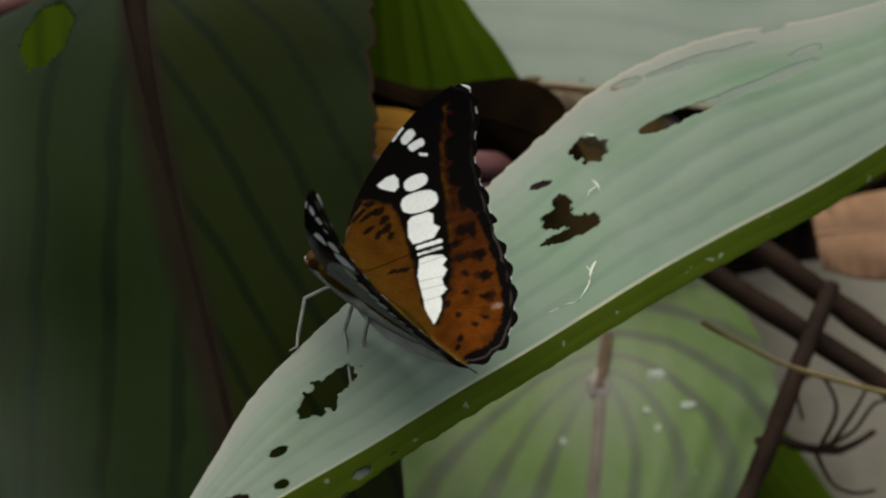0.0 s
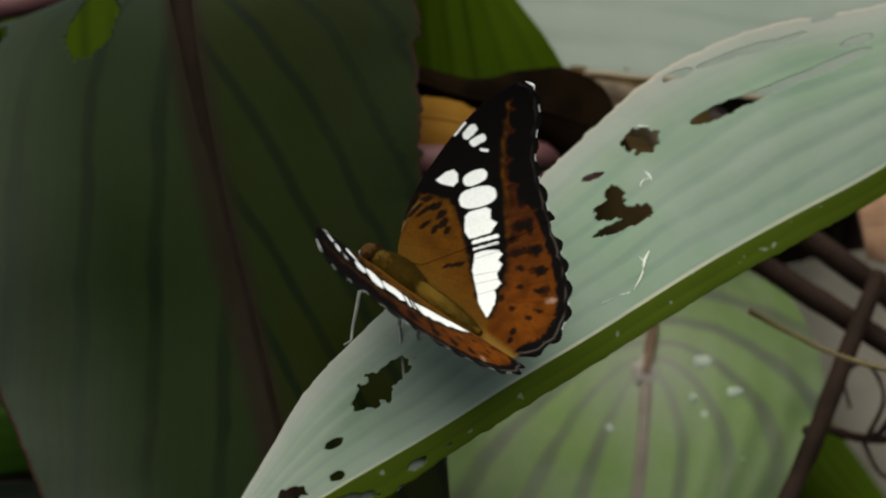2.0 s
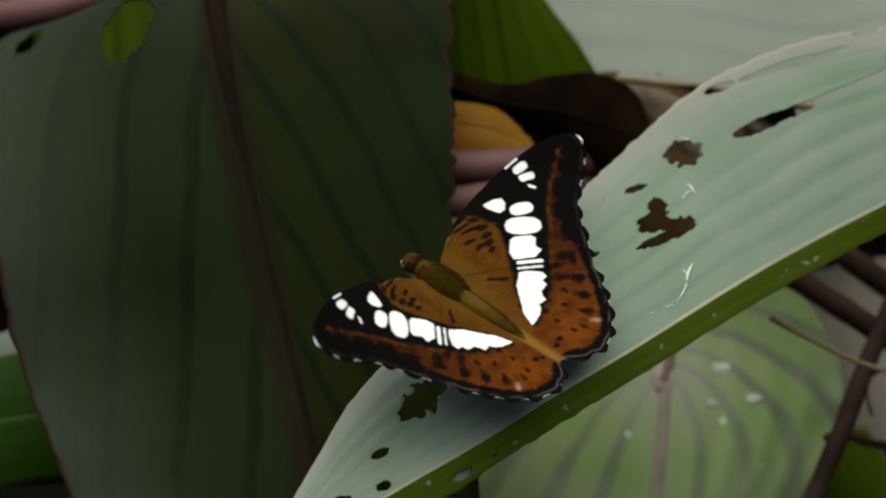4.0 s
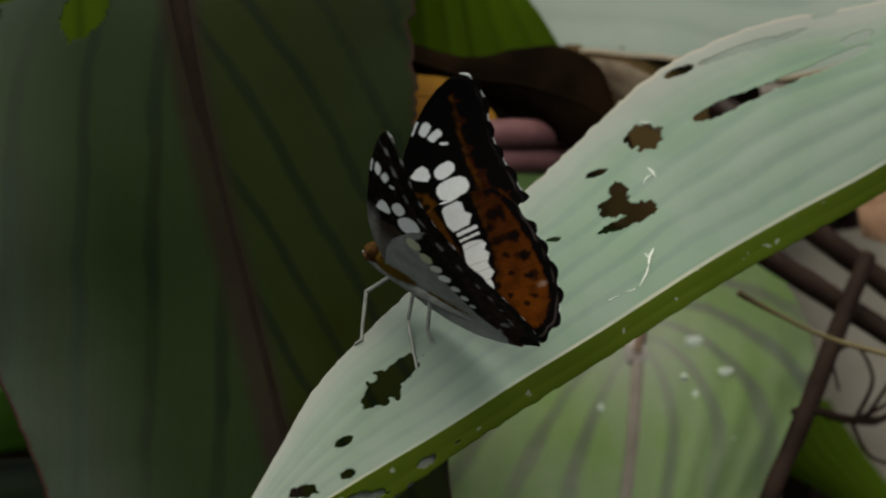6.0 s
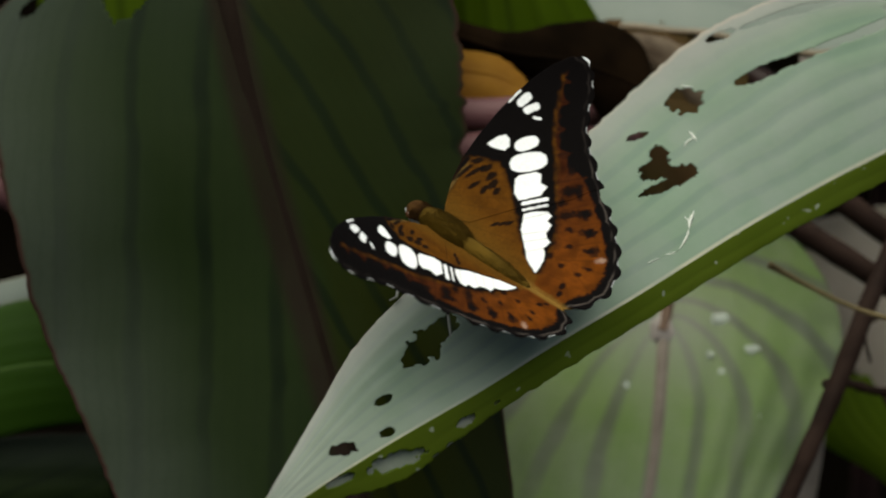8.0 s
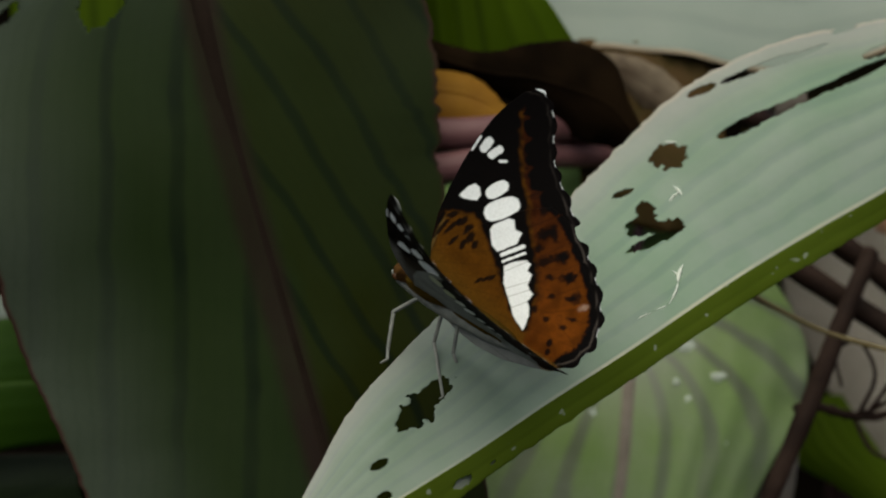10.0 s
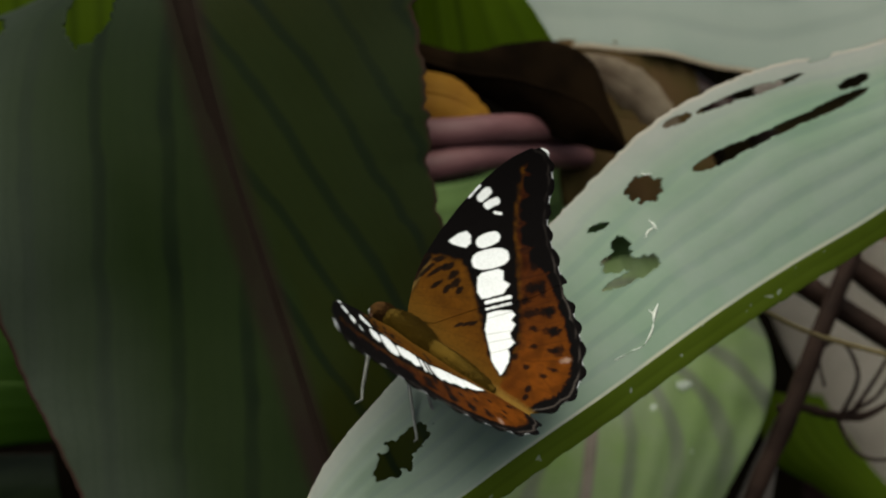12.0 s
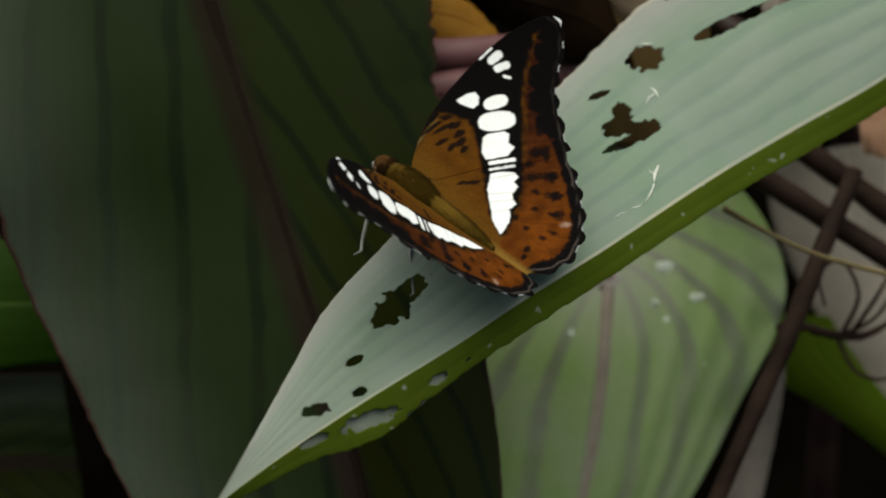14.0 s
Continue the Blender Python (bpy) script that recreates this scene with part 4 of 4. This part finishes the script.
def wing_mesh(line, hind, sign, cell=1.8):
    """One wing as a thin sheet with scales on both faces; sign: 1 or -1 for the two sides."""
    us, vs = [p[0] for p in line], [p[1] for p in line]
    nu, nv = int((max(us) - min(us) + 16) / cell), int((max(vs) - min(vs) + 16) / cell)
    gu = min(us) - 8 + cell * np.arange(nu + 1)
    gv = min(vs) - 8 + cell * np.arange(nv + 1)
    pu, pv = (a.ravel() for a in np.meshgrid(gu, gv, indexing="ij"))
    dm, along = closest(pu, pv, MARGIN)
    grow = -(2.2 + 1.6 * soft(along, 60, 250)) * np.cos(margin_cells(along) * 2 * math.pi) * (dm < 14)
    ring = (*line, line[0])
    edge, _ = closest(pu, pv, ring)
    signed = np.where(inside(pu, pv, line), edge, -edge) + grow
    ok = signed > -cell * 0.75
    idx = np.arange((nu + 1) * (nv + 1)).reshape(nu + 1, nv + 1)
    quads = np.stack([idx[:-1, :-1], idx[1:, :-1], idx[1:, 1:], idx[:-1, 1:]], -1).reshape(-1, 4)
    quads = quads[ok[quads].all(1)]
    used = np.unique(quads)
    # draw the outer ring of corners onto the outline
    g = 0.5
    sx = (closest(pu[used] + g, pv[used], ring)[0] - closest(pu[used] - g, pv[used], ring)[0])
    sy = (closest(pu[used], pv[used] + g, ring)[0] - closest(pu[used], pv[used] - g, ring)[0])
    ln = np.hypot(sx, sy) + 1e-6
    off = signed[used]
    dirn = np.where(inside(pu[used], pv[used], line), 1.0, -1.0)
    pull = np.where(off < 0, -off, 0.0)
    xu, xv = pu[used] + dirn * sx / ln * pull, pv[used] + dirn * sy / ln * pull
    a, b = xu / 200, xv / 200
    camber = b * (-1.3 - 17.2 * a + 3.9 * b - 20.4 * a * b + 7.3 * a * a - 0.3 * b * b) + 5.5 * a * a * np.exp(-(b / 0.3) ** 2) + 0.08 * np.cos(np.arctan2(xv + 30, xu + 120) * 9.5 * 2 * math.pi)
    back = -0.75 if hind else 0.0
    tall = [camber + back + 0.3, camber + back - 0.3]
    verts = np.concatenate([np.stack([xu, sign * xv, h], 1) for h in tall]) * U * 0.988
    renum = np.full(pu.shape, -1)
    renum[used] = np.arange(len(used))
    q = renum[quads]
    n = len(used)
    up, down = (q, q[:, ::-1] + n) if sign > 0 else (q[:, ::-1], q + n)
    count = {}
    for f in q:
        for a, b in zip(f, np.roll(f, -1)):
            count[int(a), int(b)] = True
    rim = [(b, a, a + n, b + n) if sign > 0 else (a, b, b + n, a + n) for a, b in count if (b, a) not in count]
    mesh = bpy.data.meshes.new("hindwing" if hind else "forewing")
    mesh.from_pydata([tuple(map(float, v)) for v in verts], [], [tuple(map(int, f)) for f in (*up, *down)] + rim)
    colours = np.concatenate([wing_colours(xu, xv, hind, False), wing_colours(xu, xv, hind, True)])
    layer = mesh.color_attributes.new("pattern", "FLOAT_COLOR", "POINT")
    layer.data.foreach_set("color", np.concatenate([colours, np.ones((2 * n, 1))], 1).astype(np.float32).ravel())
    mesh.materials.append(WING_TOP)
    mesh.materials.append(WING_UNDER)
    for k, p in enumerate(mesh.polygons):
        p.material_index = 0 if k < len(up) else 1
    mesh.shade_smooth()
    return mesh


def ellipsoid(centre, radii, fuzz=0.0, sub=4, taper=0.0):
    bm = bmesh.new()
    bmesh.ops.create_icosphere(bm, subdivisions=sub, radius=1.0)
    for v in bm.verts:
        k = 1 + fuzz * noise.noise(v.co * 9)
        w = 1 - taper * v.co.x
        v.co = (Vector(centre) + Vector((v.co.x * radii[0], v.co.y * radii[1] * w, v.co.z * radii[2] * w)) * k) * U
    return bm


def build_butterfly():
    fly = thing("butterfly", "brown and black butterfly with a white band across its wings", "butterfly", m=STAND @ BODY)
    wings = []
    for sign in (1, -1):
        for name, line, hind in (("forewing", FORE, False), ("hindwing", HIND, True)):
            ob = new(name, wing_mesh(line, hind, sign))
            ob.parent = fly
            tagged(ob, "rusty brown hindwing with scalloped black margin" if hind else "black-tipped forewing with white spots")
            wings.append((ob, sign, hind))
    bodies = {}
    bodies["thorax"] = part("thorax", ellipsoid((18, 0, -3), (60, 25, 20), 0.07), FUR, fly, "furry olive brown thorax")
    bodies["head"] = part("head", ellipsoid((-36, 0, -4), (22, 21, 16), 0.10, 4), HEAD_FUR, fly, "furry rusty head")
    for s in (1, -1):
        part("eye", ellipsoid((-43, s * 15, -9), (9, 7, 8), 0.0, 3), EYE_DARK, bodies["head"])
    bm = ellipsoid((125, 0, -4), (95, 17, 15), 0.04, 4, 0.3)
    for v in bm.verts:
        v.co *= 1 + 0.03 * math.sin(v.co.x / U / 4.5)
    bodies["abdomen"] = part("abdomen", bm, FUR, fly, "olive brown abdomen")
    rng = random.Random(11)
    for name, centre, radii, count, long, paint in (("thorax", (18, 0, -3), (59, 24, 19), 4200, 15, FUR_LIGHT), ("abdomen", (120, 0, -4), (88, 16, 13), 2200, 10, FUR_LIGHT), ("head", (-36, 0, -4), (21, 20, 15), 1300, 8, HEAD_FUR)):
        bm = bmesh.new()
        for _ in range(count):
            n = Vector((rng.uniform(-1, 1), rng.gauss(0, 1), abs(rng.gauss(0.3, 0.8))))
            n = Vector((n.x, *(Vector((n.y, n.z)).normalized() * math.sqrt(max(0.0, 1 - n.x ** 2)))))
            foot = Vector(centre) + Vector((n.x * radii[0], n.y * radii[1], n.z * radii[2]))
            tip = foot + Vector((rng.uniform(0.7, 1.1), n.y * 0.8 + rng.uniform(-0.25, 0.25), n.z * 0.35 + rng.uniform(-0.12, 0.12))) * long * rng.uniform(0.6, 1.1)
            across = (tip - foot).cross(Vector((rng.uniform(-1, 1), rng.uniform(-1, 1), rng.uniform(-1, 1)))).normalized()
            third = (tip - foot).cross(across).normalized()
            ring = [bm.verts.new((foot + across * 0.55 * c + third * 0.55 * e) * U) for c, e in ((1, 0), (-0.5, 0.87), (-0.5, -0.87))]
            end = bm.verts.new(tip * U)
            for k in range(3):
                bm.faces.new((ring[k], ring[(k + 1) % 3], end))
        part("fur", bm, paint, bodies[name], "short soft hairs")
    part("belly", ellipsoid((72, 0, -17), (134, 21, 21), 0.05, 4, 0.16), BELLY, fly, "pale grey underside of the body")
    return fly, wings


def build_legs(fly):
    """Legs, in the butterfly's own grid: hip, knee, ankle, foot and toe."""
    for joints, wide in ((((14, -12, -18), (-18, -40, -62), (12, -84, -104), (26, -104, -106), (22, -119, -109)), 1.0),
                         (((60, -12, -22), (70, -30, -80), (112, -68, -98), (147, -99, -112), (145, -106, -115)), 0.9),
                         (((95, -12, -20), (110, -26, -80), (126, -30, -96), (140, -34, -104), (137, -42, -108)), 0.9)):
        pts = []
        for p, q in zip(joints, joints[1:]):
            p, q = Vector(p) * U, Vector(q) * U
            pts += [p.lerp(q, f) for f in (0.0, 0.06, 0.5, 0.94)]
        pts.append(Vector(joints[-1]) * U)
        n = len(pts) - 1
        part("leg", tube(pts, [(4.6 - 2.8 * k / n) * wide * U for k in range(n + 1)], 8, 64, 0.08), BELLY, fly, "thin pale grey leg")


build_ground()
perch_leaf = build_perch_leaf()
hanging_leaf = build_hanging_leaf()
pale_leaf = build_pale_leaf()
build_far_leaves()
twig_cluster = build_stems()
butterfly, wing_parts = build_butterfly()
build_legs(butterfly)


# ---- what moves: leaves and twigs stir in the air, the butterfly opens and shuts its wings ----
# seconds, lean about x, y, z in degrees, shift in grid units
SWAY = ((0, 0.83, -1.18, -0.35, -38.01, 23.09, 1.08),
        (0.5, 0.82, -1.28, -0.11, -30.16, 16.76, 0.95),
        (1, 0.71, -1.26, -0.05, -28.93, 17.63, 0.93),
        (1.5, 0.52, -1.32, 0.28, -19.75, 11.24, 1.05),
        (2, 0.31, -1.29, 0.23, -21.05, 20.14, 0.58),
        (2.2, 0.04, -1.56, 0.39, -25.24, 19.39, 0.74),
        (4.3, 0.25, -0.12, -0.36, 2.52, 9.15, 0.18),
        (4.5, 0.2, -0.24, -0.43, -3.15, 9.22, 0.37),
        (4.7, 0.12, -0.14, -0.26, -1.89, 25.53, 0.22),
        (5, 0, 0, 0, 0, 0, 0),
        (5.5, -0.33, -0.48, 0.36, -5.65, -0.67, 0.04),
        (5.7, -0.16, -0.39, 0.35, -3.22, -5.68, 0.02),
        (6, 0.09, -0.25, 0.33, 0.43, -13.2, 0),
        (6.2, -0.19, -0.42, 0.62, 7.13, -37.65, 0.05),
        (6.5, -0.6, -0.67, 1.05, 17.17, -36.83, 0.13),
        (7, -0.12, -0.4, 0.28, 1.96, -3.82, 0.37),
        (7.2, -0.7, -0.78, 0.7, 1.84, -18.85, 0.12),
        (7.5, -1.56, -1.34, 1.33, 1.66, 3.6, -0.26),
        (7.7, -0.93, -0.72, 0.67, 1.11, -47.38, 0.2),
        (7.8, 1.02, 0.96, 0.57, 14, -68, 0.87),
        (8, 0.01, 0.21, -0.31, 0.28, 11.16, 0.89),
        (8.5, 0.8, 1.35, -0.73, -7.35, -20.24, 0.37),
        (8.7, 1.02, 0.96, 0.57, 29.38, -87.23, 0.87),
        (10.8, -2.74, -0.59, 2.21, 29.44, -23.2, 0.35),
        (11, -0.33, 0.49, 0.76, 5.2, -17.57, 0.66),
        (11.2, -1.72, 0.16, 1.25, 17.2, 3.97, 0.55),
        (11.5, -3.81, -0.33, 1.99, 35.2, -1.21, 0.39),
        (11.7, -1.42, 0.26, 1.79, 32.6, -31.67, 0.59),
        (11.8, -0.23, 0.56, 1.68, 31.31, -52.9, 0.68),
        (12, 2.16, 1.15, 1.48, 28.71, -137.36, 0.88),
        (12.2, 0.82, 0.74, 2.48, 46.43, -135.7, 0.68),
        (12.4, -0.52, 0.33, 3.47, 64.14, -143.05, 0.48),
        (12.5, -1.19, 0.12, 3.97, 73, -133.22, 0.38),
        (12.7, -0.41, 0.18, 3.7, 58.31, -166.86, 0.46),
        (13, 0.76, 0.26, 3.29, 36.27, -204.81, 0.59),
        (13.2, 0.68, 1.01, 2.49, 37.39, -140.49, 0.67),
        (13.5, 0.57, 2.13, 1.3, 39.06, -104.02, 0.8),
        (13.7, -0.73, 0.97, 1.76, 28.72, -58.36, 0.66),
        (14, -2.68, -0.76, 2.45, 13.22, -17.38, 0.46))
# seconds, shift in grid units (and lean)
PALE_SWAY = ((0, 21.47, -5.54), (0.5, 25.88, -7.23), (1, 24.07, -3.73), (1.5, 21.47, 2.26), (2, 24.92, 1.36), (2.2, 19.77, -2.99), (4.3, -5.46, -1.77), (4.5, -6.05, -1.75), (5, 0, -0), (5.5, 12.09, -2.71), (6, 16.44, -1.7), (6.5, 1.75, -1.7), (7, -7.8, 0.79), (7.5, -0.96, 10.4), (8, -13.05, -7.01), (8.5, -5.2, -20.79), (10.8, -37.8, -23.5), (11, -30.79, -16.5), (11.5, -58.42, -42.49), (14, -46.89, -22.6))
TWIG_SWAY = ((0, 19.89, 1.4), (0.5, 24.34, 1.4), (1, 24.34, 2.28), (1.5, 19.89, 4.09), (2, 24.34, 3.16), (2.2, 18.02, 0.47), (5, 0, -0), (5.5, 8.89, -1.87), (6, 10.76, -3.51), (6.5, 0, -1.75), (7, -9.01, -5.38), (7.5, -7.25, 3.63), (10.8, -13.34, -8.07), (11, -11.47, -8.07), (11.5, -24.8, -20.59), (12, -4.33, -6.32), (12.5, -19.48, -4.45), (13, -9.94, -0.86), (13.5, -14.7, -3.82), (14, -19.48, -3.86))
HANG_SWAY = ((0, -0.56, 1.11, 0.35), (0.5, 0.28, -0.56, 0.35), (1, -1.44, 0.28, 0.35), (1.5, -0.56, -0.56, 0.19), (2, 0.22, -0.55, 0.35), (4.3, 3.13, 0.87, -0.14), (4.5, 2.55, -0.83, -0.14), (5, 0, -0, -0), (5.5, -0, -2.61, 0.74), (6, 0, -3.33, 0.89), (6.5, 2.55, -2.5, 0.74), (7, 5.11, -1.78, 1.78), (7.5, -0.89, -0, 2.07), (8, 9.27, -3.44, 2.66), (8.5, 13.6, -3.44, 1.78), (8.7, 11.04, -1.72, 2.37), (10.8, 10.43, 18.37, 3.1), (11, 19.04, 5.66, 4.72), (11.5, 24.14, 9.05, 4.14), (12, 25.75, -2, 4.57), (12.5, 26.64, -1.11, 5.01), (13, 4.27, 4.01, 5.31), (14, 22.2, 3.89, 4.53))
# seconds, shift of the butterfly on its feet and how it leans on them
FLY_SHIFT = ((0, 7.1, -7, -0.1, 1.37, 1.85, 0.56), (0.5, 14.4, -6.5, -0.5, -1.91, 1.84, -0.16), (1, 8.1, -2.9, 0, 2.29, 2.39, -0.64), (1.5, 12.4, -14, 0.2, 0.66, 2.11, 4), (2, 7.6, -10, 0.1, 2.22, -2.04, 0.44), (4.5, 0.9, -8.4, 0, 0.43, -1.28, 1.96), (5, 0.2, -6.4, 0.1, 0.11, -0.79, 1.33), (5.5, -0.4, -7.7, -0.1, 0.21, -0.89, 2.03), (6, 2, -7.5, 0, -1.76, -3.1, 4.9), (6.5, 6, -7.3, 0.3, 1.21, -4.71, 0.81), (7, -3.1, -9.2, 0.4, -0.95, -1.34, 0.87), (7.5, 0.2, -8.5, 0.3, -0.52, -0.42, 0.43), (8, 4.8, -8.8, 0.2, -2.57, -0.61, 0.19), (8.5, 1.6, -12.5, 0, -2.71, -2.41, 3.38), (11, 4.8, 0.5, 0, 0.57, 2.3, -3.06), (11.5, 14.4, 1.1, -0.6, 0.59, 3.52, -4.97), (12, -0.5, 3.4, 0.2, -2.29, 0.6, -0.92), (12.5, 10, 11.1, -0.1, 0.93, 0.72, -4.08), (13, 2.9, 5.6, 0, -1.29, 1.29, -2.04), (13.5, -1.8, -6.3, 0.2, -0.92, -0.18, -1.28), (14, 10.6, 1.5, -0.6, 2.82, 2.66, -4.98))
# seconds, how far each pair of wings is raised, in degrees
RIGHT_FLAP = ((0, 58.5), (0.1, 49.2), (0.2, 39.8), (0.3, 33.5), (0.4, 18.2), (0.5, 4), (0.6, 4), (0.7, 6.7), (0.8, 19.7), (0.9, 28.6), (1, 35.5), (1.1, 48.3), (1.2, 57.1), (1.3, 65.9), (1.4, 81.8), (1.5, 87.3), (1.6, 87.9), (1.7, 87.4), (1.8, 78.5), (1.9, 54.7), (2, 46.2), (2.1, 38.2), (2.2, 27.2), (2.6, 6.3), (3.2, 30.4), (3.7, 24.6), (4.3, 10.7), (4.4, 17.7), (4.5, 23.7), (4.7, 27.1), (4.85, 13.7), (5, 4.2), (5.1, 4.7), (5.2, 6.1), (5.4, 26), (5.5, 41.5), (5.6, 63.3), (5.7, 88.5), (5.8, 88.5), (5.9, 88.5), (6, 79.8), (6.1, 70), (6.2, 63.6), (6.3, 59.1), (6.4, 54.7), (6.5, 53.2), (6.6, 44.2), (6.8, 30.2), (7, 15.2), (7.2, 11.6), (7.5, 19.2), (7.8, 8), (7.9, 18), (8, 33.9), (8.1, 41.9), (8.2, 53.9), (8.3, 69.8), (8.4, 83.1), (8.5, 87.8), (8.6, 79.8), (8.7, 72.4), (9, 44.7), (9.4, 13.8), (9.8, 36), (10.2, 76.3), (10.5, 61.5), (10.8, 44.8), (11, 40.9), (11.2, 38.4), (11.5, 25.5), (11.7, 27.9), (12, 38.1), (12.3, 30.6), (12.5, 25.2), (12.7, 27.2), (13, 36.8), (13.2, 61.2), (13.4, 76.9), (13.5, 76.8), (13.6, 72.9), (13.8, 51.5), (14, 34))
LEFT_FLAP = ((0, 60.4), (0.1, 53.6), (0.2, 43.9), (0.3, 35.8), (0.4, 19.1), (0.5, 4), (0.6, 4), (0.7, 9.4), (0.8, 22.8), (0.9, 32.2), (1, 39.6), (1.1, 48.4), (1.2, 51.3), (1.3, 59.5), (1.4, 71), (1.5, 86.8), (1.6, 88.5), (1.7, 83.9), (1.8, 71.3), (1.9, 50.8), (2, 45.4), (2.1, 37.9), (2.2, 27.5), (2.6, 8.7), (3.2, 33), (3.7, 27.3), (4.3, 13.6), (4.4, 19.7), (4.5, 24.7), (4.7, 28.9), (4.85, 16), (5, 7.1), (5.1, 6.3), (5.2, 6.6), (5.4, 24.4), (5.5, 39), (5.6, 56.8), (5.7, 88.5), (5.8, 88.5), (5.9, 88.5), (6, 74.5), (6.1, 63.5), (6.2, 55.6), (6.3, 52.6), (6.4, 48.6), (6.5, 45.8), (6.6, 38.4), (6.8, 27.5), (7, 15.6), (7.2, 10.6), (7.5, 16.2), (7.8, 4), (7.9, 9.4), (8, 24), (8.1, 33.3), (8.2, 46.7), (8.3, 58.9), (8.4, 73.8), (8.5, 79.3), (8.6, 72.3), (8.7, 65.2), (9, 42.3), (9.4, 12), (9.8, 34.7), (10.2, 71.1), (10.5, 55.7), (10.8, 45), (11, 41.1), (11.2, 34.9), (11.5, 17.2), (11.7, 23), (12, 38.4), (12.3, 29.2), (12.5, 23.4), (12.7, 27.5), (13, 40.2), (13.2, 56.8), (13.4, 71.7), (13.5, 71.1), (13.6, 67.9), (13.8, 51), (14, 34.3))


def ends(rows):
    """The same rows, reaching from the clip's start to its end."""
    rows = list(rows)
    if rows[0][0] > 0:
        rows.insert(0, (0.0, *rows[0][1:]))
    if rows[-1][0] < 14:
        rows.append((14.0, *rows[-1][1:]))
    return rows


def about(pivot, move, lean):
    return Matrix.Translation((Vector(pivot) + Vector(move)) * U) @ lean @ Matrix.Translation(Vector(pivot) * -U)


def turn(ax, ay, az):
    w = Vector((radians(ax), radians(ay), radians(az)))
    return Matrix.Rotation(w.length, 4, w.normalized()) if w.length > 1e-9 else Matrix.Identity(4)


def between(rows, t):
    """A row's values at t, on straight lines."""
    for a, b in zip(rows, rows[1:]):
        if a[0] <= t <= b[0]:
            k = (t - a[0]) / (b[0] - a[0])
            return [p + (q - p) * k for p, q in zip(a[1:], b[1:])]
    return rows[-1][1:]


def motions():
    leaf_rows = [(t, about((216, -189, -25), (x, y, z), turn(ax, ay, az))) for t, ax, ay, az, x, y, z in SWAY]
    walk(perch_leaf, [(t, STAND @ m) for t, m in leaf_rows])
    fly_rows = [(t, m, between(FLY_SHIFT, t)) for t, m in leaf_rows]
    walk(butterfly, [(t, STAND @ m @ about(PERCH, r[:3], turn(*r[3:])) @ BODY) for t, m, r in fly_rows])
    walk(pale_leaf, [(t, STAND @ about((0, 0, 0), (x, y, 0), turn(0, 0, 0))) for t, x, y in ends(PALE_SWAY)])
    walk(twig_cluster, [(t, STAND @ about((0, 0, 0), (x, y, 0), turn(0, 0, 0))) for t, x, y in ends(TWIG_SWAY)])
    walk(hanging_leaf, [(t, STAND @ about((-281, 355, -600), (x, y, 0), turn(0, 0, a))) for t, x, y, a in ends(HANG_SWAY)])
    for wing, sign, hind in wing_parts:
        # shut, one hindwing leans over a little further than its forewing
        rows = [(t, a + (10 * min(max((a - 60) / 27, 0.0), 1.0) if hind and sign > 0 else 0.0)) for t, a in (RIGHT_FLAP if sign > 0 else LEFT_FLAP)]
        walk(wing, [(t, pose(0, sign * HINGE * U, 0, sign * a, 0, 0)) for t, a in rows])


motions()
